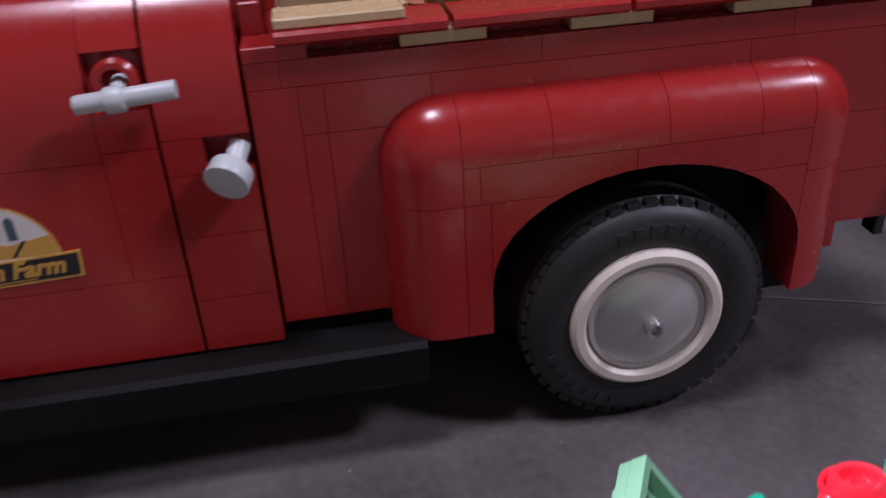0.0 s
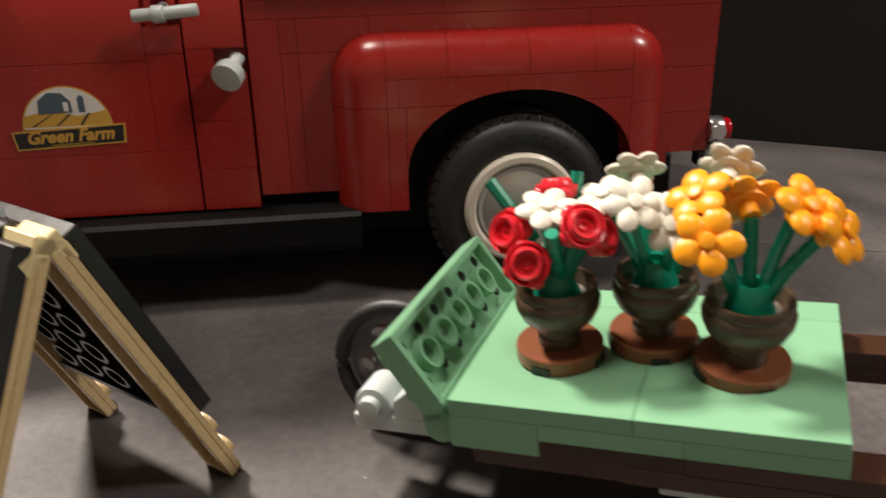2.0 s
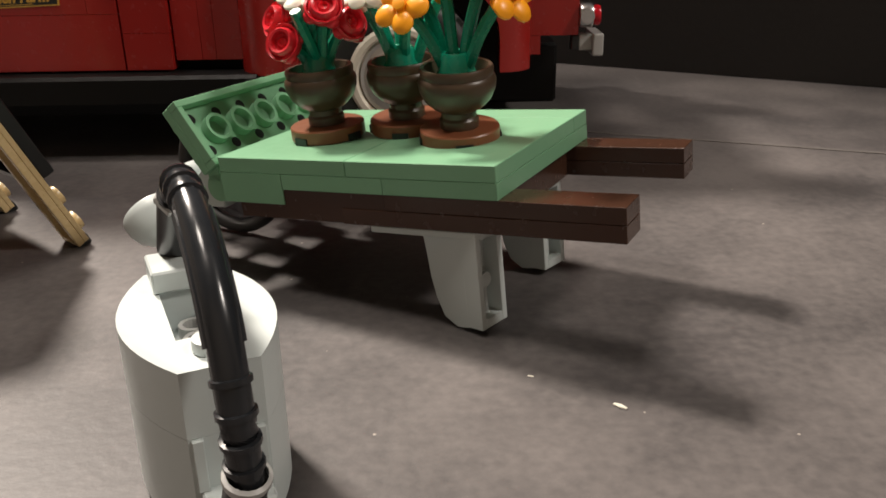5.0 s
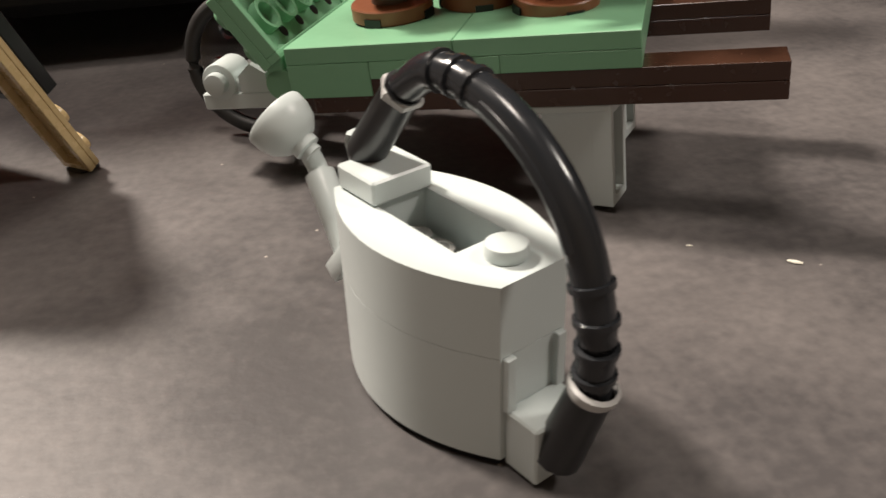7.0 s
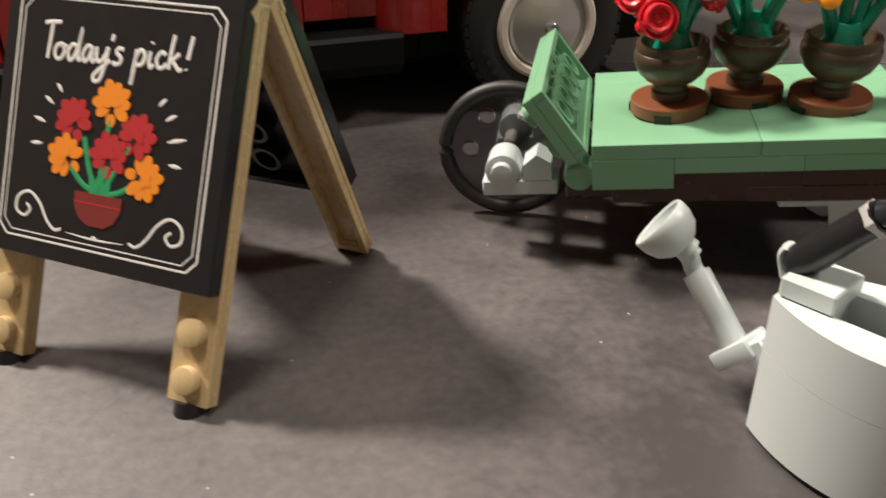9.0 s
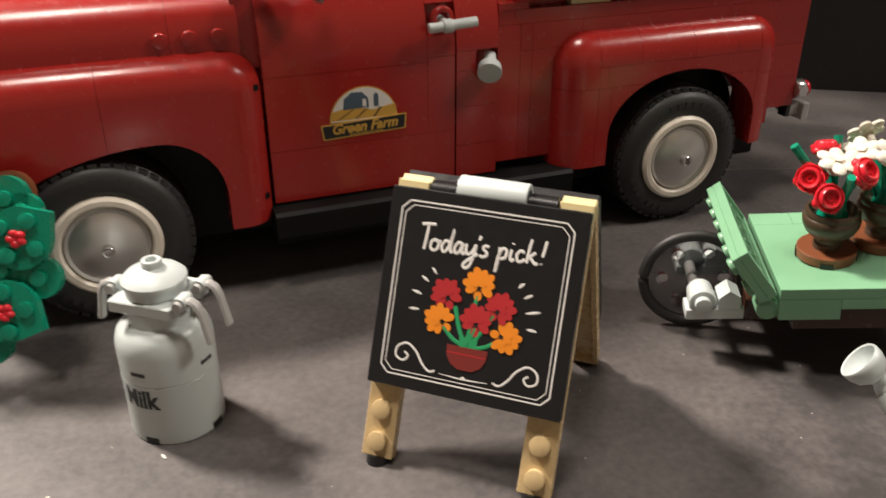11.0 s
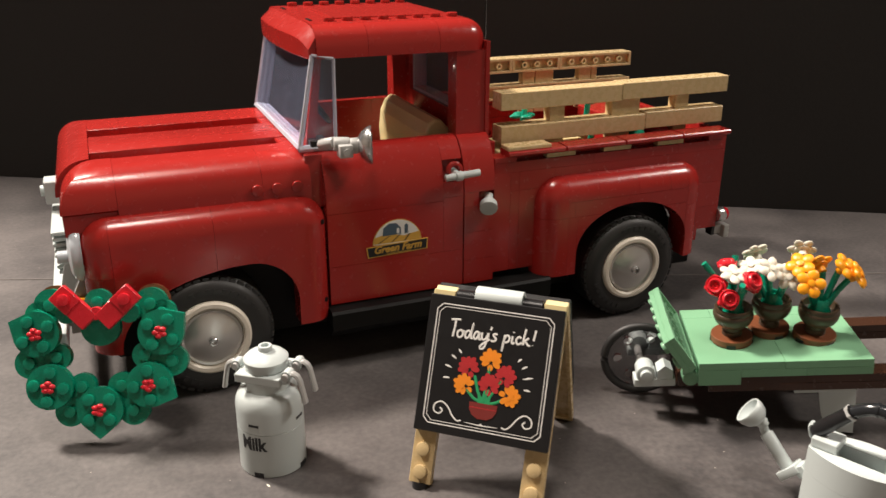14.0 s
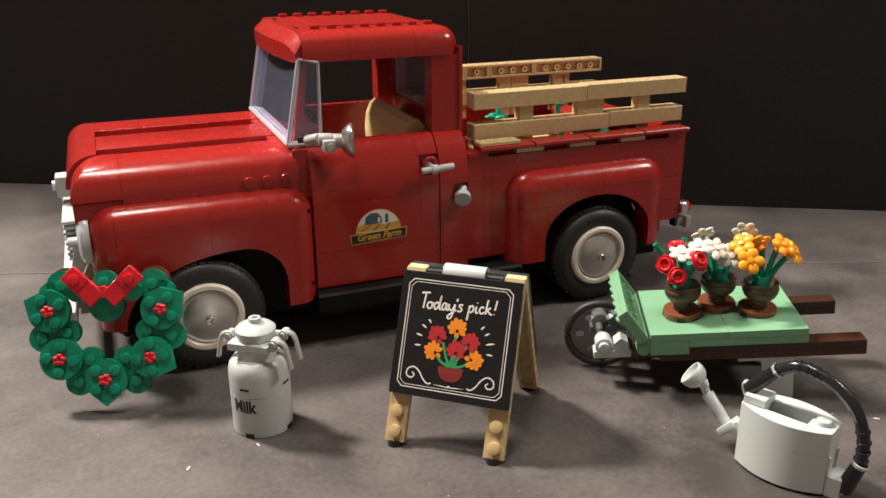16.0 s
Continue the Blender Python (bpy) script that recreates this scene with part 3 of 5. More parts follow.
for y0, y1 in ((38.9, 50.1), (79.3, 92.3)):
    bm = B()
    box(bm, -240, -156, y0, y1, 72, 87.4, 0)
    tp("hood_groove", bm, RED)
    bm = B()
    box(bm, -163.5, -156, y0 + 0.1, y1 - 0.1, 87.5, HOOD - 0.3, 0.8, 2)
    tp("hood_plug", bm, RED)
for x in (-178.5, -170.3, -162):
    bm = B()
    cyl(bm, (x, 15, 83.6), (0, -1, 0), 2.4, 1.6, bevel=0.3, seg=18)
    both("hood_dot", bm, RED, smooth=True)
bm = B()
box(bm, -157.5, -150, 18, 2 * MID - 18, 72, 95.4, 0.4)
tp("cowl", bm, RED)
bm = B()
box(bm, -252.0, -232.0, 15.4, 126.6, 72.6, 81.4, 0.4)
tp("nose_panel", bm, RED)
bm = B()
box(bm, -249, -238, 20, 122, 60.2, 72.5, 0.2)
tp("nose_core", bm, MATT_BLACK)

# front: grille, lamps, bumper, emblem
bm = B()
box(bm, -252, -244, 34, 108, 28, 60, 0.5)
tp("grille_back", bm, GREY)
for k in range(8):
    bm = B()
    box(bm, -258.5 + 0.3 * (k % 2), -251, 37 + k, 105 - k, 66.6 - 2.75 * k, 68.3 - 2.75 * k, 0.5, 2)
    tp("grille_slat", bm, WHITE)
bm = B()
prism(bm, [(-260, 28), (-259.5, 34), (-257.5, 46), (-254.5, 58), (-252.0, 66), (-249.2, 72), (-243, 72), (-243, 28)], "y", 32.5, 36.5, 0.8, 2)
both("grille_cheek", bm, GREY, smooth=True)
bm = B()
prism(bm, [(-256, 28), (-255.4, 36), (-252.5, 46), (-249.4, 52), (-249.4, 72), (-243, 72), (-243, 28)], "y", 25.5, 32.4)
both("lamp_panel", bm, GREY)
bm = B()
box(bm, -263, -257, 12, 130, 27, 35, 1.0, 2)
tp("front_bumper", bm, WHITE, None, "white front bumper")
bm = B()
lathe(bm, [(11.4, -2), (11.7, 0), (11.0, 1.8), (8.6, 2.9), (3, 3.5), (0, 3.6)], Matrix.Translation((-249.0, 21.5, 64.6)) @ frame_of((-1, 0, 0)), 32)
both("headlight", bm, LENS, label="clear round headlight", smooth=True)
bm = B()
cyl(bm, (-251.4, 21.5, 63), (-1, 0, 0), 2.6, 5.0, seg=16, bevel=0.3)
both("headlight_stud", bm, LENS, smooth=True)
bm = B()
box(bm, -252.5, -248, 22, 29, 39, 44, 0.5)
both("indicator", bm, AMBER, label="amber indicator lens")
bm = B()
box(bm, -260, -254.3, 66, 76, 71.5, 81.5, 0.4), cyl(bm, (-259.9, 71, 76.5), (-1, 0, 0), 2.4, 1.8)
tp("hood_emblem", bm, WHITE, None, "white block emblem")

# cab: roof, pillars, screens, seat, steering wheel, mirrors
bm = B()
box(bm, -149, -71.5, 22.5, 2 * MID - 22.5, 133.4, 146.4, 0)
es = [e for e in bm.edges if all(v.co.z > 146 for v in e.verts) and not all(v.co.x < -148 for v in e.verts)]
es += [e for e in bm.edges if all(v.co.x > -72 for v in e.verts) and abs(e.verts[0].co.z - e.verts[1].co.z) > 5]
bmesh.ops.bevel(bm, geom=es, offset=9, segments=6, affect="EDGES", profile=0.5)
for b in pieces(bm, [(None, -127, None, None), (-127, -95, None, None), (-95, None, None, None)], 0.06):
    tp("roof", b, RED, None, "", True)
bm = B()
front = [(-149.05, 133.5), (-152.4, 133.2), (-153.2, 134.0), (-153.4, 141.4), (-152.6, 142.4), (-149.05, 146.3)]
rows = []
for k in range(25):
    u = -1 + 2 * k / 24
    bow = 3.6 * (1 - u * u) - 1.2 * abs(u) ** 12
    rows.append([bm.verts.new((x - bow * (x < -150), MID + u * 47.4, z - (4.2 * abs(u) ** 10 if z > 140 else 0))) for x, z in front])
for a, b in zip(rows, rows[1:]):
    for q in range(len(front)):
        n = (q + 1) % len(front)
        bm.faces.new((a[q], a[n], b[n], b[q]))
bm.faces.new(rows[0]), bm.faces.new(rows[-1][::-1])
tp("visor", bm, RED, None, "", True)
stud = None
for y in (39.0, 108.0):
    for k in range(8):
        if stud is None:
            bm = B()
            cyl(bm, (-139 + 8 * k, y, 146.3), (0, 0, 1), 2.4, 1.8, seg=18, bevel=0.2)
            stud = tp("roof_stud", bm, RED, None, "", True)
            first = (-139 + 8 * k, y)
        else:
            ob = part("roof_stud", None, None, truck, share=stud.data)
            ob.location = ((-139 + 8 * k - first[0]) * MM, (y - first[1]) * MM, 0)
bm = B()
box(bm, -135, -87, 46, 96, 146.2, 147.0, 0.2)
tp("roof_tile", bm, RED)
# black strips paint the shade of the roof slits
for y in (46.0, 96.0):
    bm = B()
    box(bm, -146.6, -145.4, y - 4, y + 4, 146.2, 146.75, 0)
    tp("roof_slit", bm, MATT_BLACK)
bm = B()
prism(bm, [(-87, 94), (-87, 133.4), (-72, 133.4), (-72, 88), (-80, 88)], "y", 23.5, 33)
both("rear_pillar", bm, RED)
bm = B()
prism(bm, [(-73.2, 92), (-73.2, 137), (-71.4, 137), (-71.4, 89)], "y", 22.6, 30)
both("pillar_edge", bm, RED)
bm = B()
box(bm, -80, -72.2, 33, 109, 60, 103, 0.3), box(bm, -80, -72.2, 33, 109, 128, 133.4, 0.3), box(bm, -80, -72.2, 33, 39, 103, 128, 0.2), box(bm, -80, -72.2, 103, 109, 103, 128, 0.2)
tp("cab_back", bm, RED)
bm = B()
box(bm, -77.6, -76.2, 39, 103, 103, 128, 0)
ob = tp("rear_screen", bm, GLASS_REAR, None, "clear plastic rear screen")
bm = B()
for p in ((39, 40, 103, 128), (102, 103, 103, 128), (40, 102, 103, 104.2)):
    box(bm, -78, -75.8, *p, 0)
tp("screen_edge", bm, GLASS_EDGE, ob)
bm = B()
box(bm, -150, -80, 27.2, 2 * MID - 27.2, 33, 40, 0.3)
tp("cab_floor", bm, RED)
bm = B()
box(bm, -154, -144, 27.4, 2 * MID - 27.4, 70, 94, 1)
tp("dashboard", bm, BLACK)


def pane(p0, p1, p2, p3, name, parent, thick=1.3):
    """A flat pane through four corners, its moulded edges pale with painted glare."""
    q = [Vector(p) for p in (p0, p1, p2, p3)]
    n = (q[1] - q[0]).cross(q[3] - q[0]).normalized() * thick
    bm = B()
    a = [bm.verts.new(v) for v in q]
    b = [bm.verts.new(v + n) for v in q]
    bm.faces.new(a), bm.faces.new(b[::-1])
    for k in range(4):
        bm.faces.new((a[k], a[(k + 1) % 4], b[(k + 1) % 4], b[k]))
    ob = tp(name, bm, GLASS_SIDE if name == "side_screen" else GLASS, parent)
    for k in range(4):
        bm = B()
        tube(bm, [q[k] + n / 2, q[(k + 1) % 4] + n / 2], 1.5 if k == 0 else 0.8, 6)
        tp("screen_edge", bm, GLASS_EDGE, ob)
    ob.visible_shadow = False
    return ob


F = 2 * MID
screen = pane((-158.5, 22.5, 97.2), (-158.5, F - 22.5, 97.2), (-151.0, F - 24, 135), (-151.0, 24, 135), "windscreen", None)
tagged(screen, "clear plastic windscreen with pale edges")
pane((-158.5, 22.5, 97.2), (-143, 22.0, 96.9), (-142.2, 23.5, 133.3), (-151.0, 24, 135), "side_screen", None)
pane((-158.5, F - 22.5, 97.2), (-143, F - 22.0, 96.9), (-142.2, F - 23.5, 133.3), (-151.0, F - 24, 135), "side_screen", None)
bm = B()
prism(bm, [(-155, 96.5), (-149.5, 133.6), (-146.5, 133.6), (-151, 96.5)], "y", 25.2, 28.2)
both("front_pillar", bm, RED)
bm = B()
box(bm, -154, -146.5, 20.5, 30, 96.8, 100.5, 0.4)
both("pillar_foot", bm, BLACK)
bm = B()
prism(bm, [(-96, 66), (-97.4, 84), (-96.4, 93), (-94, 98.4), (-91, 100.8), (-87.6, 99.8), (-81.2, 93), (-80.4, 66)], "y", 39, 103, 1.2, 2)
tp("seat_back", bm, BUFF, None, "pale tan bench seat")
# darker tan patch paints the shaded facet at the seat's end
bm = B()
prism(bm, [(-95, 88), (-93.6, 94), (-89, 93), (-86, 88), (-87.5, 82), (-94, 82)], "y", 38.4, 39.2)
tp("seat_side", bm, TAN)
bm = B()
box(bm, -128, -99.4, 39, 103, 60, 68, 1.5, 2)
tp("seat_cushion", bm, BUFF)
bm = B()
m = Matrix.Translation((-133, 92, 99)) @ frame_of((0.8, 0, 0.6))
tube(bm, [m @ Vector((9 * math.cos(2 * math.pi * k / 28), 9 * math.sin(2 * math.pi * k / 28), 0)) for k in range(29)], 1.1, 8)
sw = tp("steering_wheel", bm, BLACK, None, "black steering wheel", True)
bm = B()
cyl(bm, m @ Vector((0, 0, -14)), (0.8, 0, 0.6), 1.6, 14), tube(bm, [m @ Vector((-8.6, 0, 0)), m @ Vector((8.6, 0, 0))], 0.9, 6)
tp("steering_column", bm, BLACK, sw)
bm = B()
cyl(bm, (-150.5, 17, 99.5), (0.5, -0.8, 0.25), 2.4, 8, seg=16, bevel=0.3), cyl(bm, (-147.2, 9.4, 101.2), (1, -0.15, -0.05), 2.9, 6.4, seg=16, bevel=0.4)
box(bm, -146.2, -140.6, 3.2, 8.8, 96.4, 101.6, 0.5, 2), cyl(bm, (-141.0, 7.2, 100.4), (1, -0.1, 0), 3.3, 4.4, seg=16, bevel=0.4), cyl(bm, (-143.4, 3.3, 98.8), (0, -1, 0), 1.6, 0.9, seg=14)
arm = both("mirror_arm", bm, GREY, label="light grey mirror arm", smooth=True)
for o, s, yy in ((arm[0], -1, 6.4), (arm[1], 1, F - 6.4)):
    bm = B()
    lathe(bm, [(0, -1.9), (2.8, -1.6), (5.4, -0.2), (7.4, 2.2), (8.0, 3.6), (7.9, 4.2), (7.2, 3.6), (5.0, 1.3), (2.6, 0.3), (0, 0)], Matrix.Translation((-136.2, yy, 100.4)) @ frame_of((1, s * 0.34, 0.03)), 32)
    tp("mirror_dish", bm, CHROME, o, "silver dish mirror", True)

# load in the bed
def load_thing(name, label, cat, bm, mat, smooth=False):
    ob = part(name, bm, mat, None, "", smooth)
    return tagged(ob, label, cat)


bm = B()
box(bm, -66, -41, 24, 46, 66.2, 87.0, 0.4), box(bm, -64, -58, 28, 42, 87.0, 88.6, 0.3)
load_thing("crate", "tan brick crate lying in the truck bed", "crate", bm, BUFF)
bm = B()
box(bm, -28, -12, 36, 52, 66.2, 88.6, 0.4)
load_thing("crate", "tan brick crate lying in the truck bed", "crate", bm, TAN)
bm = B()
box(bm, 20, 50, 44, 98, 66.2, 88, 0.6)
load_thing("red_crate", "dark red brick crate at the tail of the bed", "crate", bm, RED)
for k, (x, y, h) in enumerate(((-4, 44, 92), (6, 66, 101), (-34, 62, 97), (12, 30, 90))):
    bm = B()
    cyl(bm, (x, y, 66.1), (0, 0, 1), 4.0, 14, r2=5)
    ob = load_thing("potted_sprig", "small green sprig in a brown pot", "plant", bm, RUST, True)
    st = B()
    tube(st, [(x, y, 79), (x + 1, y, h - 4), (x + 2, y + 1, h)], 1.6, 8)
    for q in range(4):
        ball(st, (x + 4 * math.cos(q * 1.6), y + 4 * math.sin(q * 1.6), h - 4), 3.2, 2.0, 1.3)
    part("sprig", st, GREEN, ob, "", True)

# plates lying along the near ledge of the bed
for k, (x0, x1, y0, y1, mat, lab) in enumerate(((-66, -44, 12.5, 20.5, TAN, "tan plate lying on the red bed ledge"), (-36, -17, 22.6, 34, BUFF, "pale yellow plate tucked behind the bed ledge"))):
    bm = B()
    z = 89.25 if k == 0 else 85.2
    box(bm, x0, x1, y0, y1, z, z + 1.9, 0.3)
    if k:
        box(bm, x0 + 2, x1 - 2, y0 + 2, y1 - 2, 66.1, z + 0.1, 0)
    load_thing("plate", lab, "plate", bm, mat)
bm = B()
lathe(bm, [(0, 66.1), (5.5, 66.1), (7.4, 74), (8.2, 82), (7.6, 88), (5.2, 91.5), (2.2, 92.6), (0, 92.8)], Matrix.Translation((26, 33, 0)), 24)
load_thing("red_bundle", "dark red rounded bundle standing in the bed", "bundle", bm, RED, True)
bm = B()
lathe(bm, [(0, 66.1), (4.2, 66.1), (4.6, 84), (4.2, 89), (2.4, 91.2), (0, 91.6)], Matrix.Translation((11, 26.5, 0)), 20)
load_thing("cactus", "green rounded stub of a plant in the bed", "plant", bm, GREEN, True)

# ---- chalkboard easel ----
easel = thing("chalkboard_easel", "black folding chalkboard easel with tan legs and a flower print", "easel", pose(-0.1123, -0.0766, 0, 0, 0, -40.5))
HALF = 23.9


def leaf(m, front):
    """One side of the folding stand: u across, s up the slope, n out of the face."""
    def lp(name, bm, mat, parent=None, label="", smooth=False):
        for v in bm.verts:
            v.co = m @ v.co
        return part(name, bm, mat, parent or easel, label, smooth)

    for sgn in (-1, 1):
        c = sgn * (HALF - 4)
        bm = B()
        box(bm, c - 4, c + 4, -1.4, 0, 1.8, 67.5, 0.2)
        leg = lp("leg", bm, TAN, None, "tan plate leg")
        for w in ((c - 4, c - 2.6, 1.8, 67.5), (c + 2.6, c + 4, 1.8, 67.5), (c - 2.7, c + 2.7, 1.8, 3.3), (c - 2.7, c + 2.7, 66.0, 67.5)):
            rim = B()
            box(rim, w[0], w[1], -3.15, -1.42, w[2], w[3], 0.12)
            lp("leg_rim", rim, TAN, leg)
        for s in (6.0, 14.0):
            bm = B()
            cyl(bm, (c, 0, s), (0, 1, 0), 2.45, 1.8, seg=20, bevel=0.25)
            lp("stud", bm, TAN, leg, "", True)
        bm = B()
        cyl(bm, (c, -1.8, -0.6), (0, 0, 1), 3.0, 2.6, seg=18)
        lp("foot", bm, BLACK, leg, "black rubber foot", True)
        bm = B()
        box(bm, c - 4, c + 4, -8.0, 0.2, 67.6, 70.6, 0.3)
        lp("leg_top", bm, BUFF, leg)
    bm = B()
    box(bm, -HALF, HALF, 0.02, 3.2, 20.8, 68.8, 0.3)
    board = lp("board", bm, BLACK, None, "black square board")
    bm = B()
    for k in range(1, 6):
        for s in (28.8, 36.8, 44.8, 52.8, 60.8):
            if abs(-HALF + 8 * k) < 13:
                lathe(bm, [(3.2, -0.2), (3.2, -3.0), (2.4, -3.0), (2.4, -0.2)], Matrix.Translation((-HALF + 8 * k, 0, s)) @ frame_of((0, 1, 0)), 14)
    box(bm, -15.8, 15.8, -2.8, -0.1, 21, 22.5, 0), box(bm, -15.8, 15.8, -2.8, -0.1, 67, 68.6, 0)
    tagged(lp("board_underside", bm, BLACK, board, "", True), kind="stuff")
    if not front:
        return

    def fitted(p, k=0.94):
        return p[0] * k, 44.8 + (p[1] - 44.8) * k

    def ink(pts, name, mat, lift=0.08):
        bm = B()
        prism(bm, [fitted(p) for p in pts], "y", 3.2, 3.2 + lift)
        return lp(name, bm, mat, board)

    def line(points, w, name="chalk_line", lift=0.07, mat=INK_WHITE, n=6, smoothed=True, taper=False):
        pts = smooth_path([(a, 3.24, b) for a, b in map(fitted, points)], n) if smoothed else [Vector((a, 3.24, b)) for a, b in points]
        bm = B()
        rad = (lambda t: w * (0.25 + 0.75 * math.sin(math.pi * min(max(t, 0.04), 0.96)))) if taper else w
        tube(bm, pts, rad, 6, 1.0, (0, 1, 0))
        for v in bm.verts:
            v.co.y = 3.24 + (v.co.y - 3.24) * 0.15
        lp(name, bm, mat, board)

    def notched(d, w):
        e = HALF - d
        lo, hi, c = 20.8 + d, 68.8 - d, 1.9
        pts = [(-e + c, lo), (e - c, lo), (e - c, lo + 0.01), (e, lo + c), (e, hi - c), (e - c, hi), (-e + c, hi), (-e, hi - c), (-e, lo + c), (-e + c, lo)]
        for a, b in zip(pts, pts[1:]):
            line([a, b], w, "chalk_border", 0.07, INK_WHITE, 2, False)

    notched(3.1, 0.2), notched(4.1, 0.12)
    # brush lettering, stroke by stroke; x-height 1, pen starts at each letter's left
    def brush(x, *strokes):
        for st in strokes:
            line([(16.2 - 2.93 * (x + a), 55.3 + 0.08 * (x + a) + 2.93 * b) for a, b in st], 0.36, "chalk_lettering", 0.07, INK_WHITE, 4)

    brush(0.0, [(0, 2.12), (0.5, 2.2), (1.25, 2.24)], [(0.62, 2.2), (0.55, 1.2), (0.42, 0)])
    brush(0.95, [(0.45, 0.95), (0.1, 0.75), (0.05, 0.25), (0.35, 0), (0.7, 0.25), (0.72, 0.75), (0.45, 0.95), (0.6, 0.8), (0.95, 0.85)])
    brush(1.95, [(0.7, 0.85), (0.35, 0.95), (0.05, 0.5), (0.2, 0.02), (0.5, 0.15), (0.8, 0.9), (0.98, 1.95), (0.85, 0.9), (0.85, 0.1), (1.1, 0.1)])
    brush(3.1, [(0.7, 0.85), (0.35, 0.95), (0.05, 0.45), (0.2, 0.02), (0.5, 0.2), (0.75, 0.9), (0.72, 0.25), (0.85, 0.02), (1.1, 0.25)])
    brush(4.15, [(0, 0.95), (0.05, 0.3), (0.3, 0.05), (0.65, 0.4), (0.85, 0.95), (0.75, 0), (0.45, -0.95), (0.05, -1.1), (-0.05, -0.8), (0.4, -0.35), (1.1, 0.2)])
    brush(5.2, [(0.14, 1.75), (0.1, 1.55), (0.02, 1.35)])
    brush(5.4, [(0.75, 0.9), (0.4, 0.95), (0.25, 0.7), (0.6, 0.4), (0.55, 0.1), (0.2, 0), (0, 0.15)])
    brush(6.9, [(0.2, 1.0), (0.15, 0), (0.02, -1.1), (0.15, 0.3), (0.45, 0.95), (0.8, 0.75), (0.7, 0.2), (0.3, 0.05)])
    brush(7.95, [(0.15, 0.95), (0.1, 0.25), (0.25, 0.02), (0.45, 0.2)], [(0.22, 1.38), (0.24, 1.44), (0.26, 1.5)])
    brush(8.5, [(0.7, 0.8), (0.4, 0.95), (0.08, 0.55), (0.25, 0.05), (0.6, 0.1), (0.8, 0.3)])
    brush(9.4, [(0.3, 2.0), (0.15, 1.0), (0.08, 0)], [(0.75, 0.95), (0.2, 0.45), (0.4, 0.4), (0.8, 0), (1.0, 0.1)])
    brush(10.6, [(0.35, 2.0), (0.25, 1.3), (0.15, 0.65)], [(0.06, 0.12), (0.08, 0.08), (0.1, 0.04)])

    def bloom(cx, cz, r, mat, turn):
        """A ruffled flower print that opens towards turn, with dark gaps between its petals."""
        def oval(px, pz, ra, rb, a):
            ca, sa = math.cos(a), math.sin(a)
            return [(px + ra * math.cos(t) * ca - rb * math.sin(t) * sa, pz + ra * math.cos(t) * sa + rb * math.sin(t) * ca) for t in (2 * math.pi * q / 12 for q in range(12))]
        t0 = radians(turn)
        ob = ink(oval(cx, cz, r * 0.5, r * 0.72, t0), "chalk_bloom", INK_BLACK, 0.1)
        bm = B()
        for k in range(8):
            a = t0 + radians(-126 + 36 * k)
            rr = r * (0.56 + 0.10 * (k % 2))
            prism(bm, [fitted(p) for p in oval(cx + rr * math.cos(a), cz + rr * math.sin(a), r * 0.42, r * 0.27, a)], "y", 3.2, 3.34 + 0.01 * k)
        for k in range(4):
            a = t0 + radians(-100 + 62 * k)
            prism(bm, [fitted(p) for p in oval(cx + r * 0.2 * math.cos(a), cz + r * 0.2 * math.sin(a), r * 0.27, r * 0.17, a)], "y", 3.2, 3.42 + 0.01 * k)
        prism(bm, [fitted(p) for p in oval(cx - r * 0.72 * math.cos(t0), cz - r * 0.72 * math.sin(t0), r * 0.32, r * 0.26, t0)], "y", 3.2, 3.3)
        part("bloom_petals", shifted(bm, m), mat, ob)

    def shifted(bm, mm):
        for v in bm.verts:
            v.co = mm @ v.co
        return bm

    for a, b in (((0.2, 33.0), (-0.6, 46)), ((-0.4, 33.0), (-5.4, 42)), ((0.8, 33.0), (7.0, 37.0)), ((-0.8, 32.8), (-8.0, 36.0)), ((0.5, 33), (4.6, 42.5)), ((0, 33), (-1.2, 38))):
        line([a, ((a[0] + b[0]) / 2 + 0.2, (a[1] + b[1]) / 2 - 0.7), b], 0.5, "chalk_stem", 0.07, INK_GREEN)
    ink([(-2.2, 32.6), (2.2, 32.6), (2.6, 36.4), (1.2, 34.8), (0.3, 36.8), (-0.8, 34.9), (-2.4, 36.0)], "chalk_leaf", INK_GREEN, 0.1)
    for cx, cz, r, mat, turn in ((-0.7, 49.4, 4.6, INK_ORANGE, 90), (7.4, 45.6, 4.5, INK_RED, 65), (-6.8, 44.4, 4.5, INK_RED, 125), (8.4, 39.0, 4.4, INK_ORANGE, 35), (-9.2, 37.4, 4.5, INK_ORANGE, 190), (-1.2, 40.4, 4.6, INK_RED, 90)):
        bloom(cx, cz - 0.4, r * 0.88, mat, turn)
    ink([(-5.3, 32.8), (5.3, 32.8), (5.1, 30.2), (3.9, 28.2), (1.8, 27.0), (-1.8, 27.0), (-3.9, 28.2), (-5.1, 30.2)], "chalk_pot", INK_POT, 0.14)
    ink([(-5.1, 31.1), (5.1, 31.1), (5.1, 30.8), (-5.1, 30.8)], "pot_band", INK_RED, 0.16)
    for sgn in (-1, 1):
        for x, z, half, a in ((11.3, 50.4, 1.0, 46), (13.4, 48.0, 1.2, 30), (15.1, 44.3, 1.9 if sgn < 0 else 1.4, 14), (15.3, 40.0, 1.3, -4)):
            dx, dz = half * math.cos(radians(a)), half * math.sin(radians(a))
            line([(sgn * (x - dx), z - dz), (sgn * x, z + 0.03), (sgn * (x + dx), z + dz)], 0.36, "chalk_ray", taper=True)
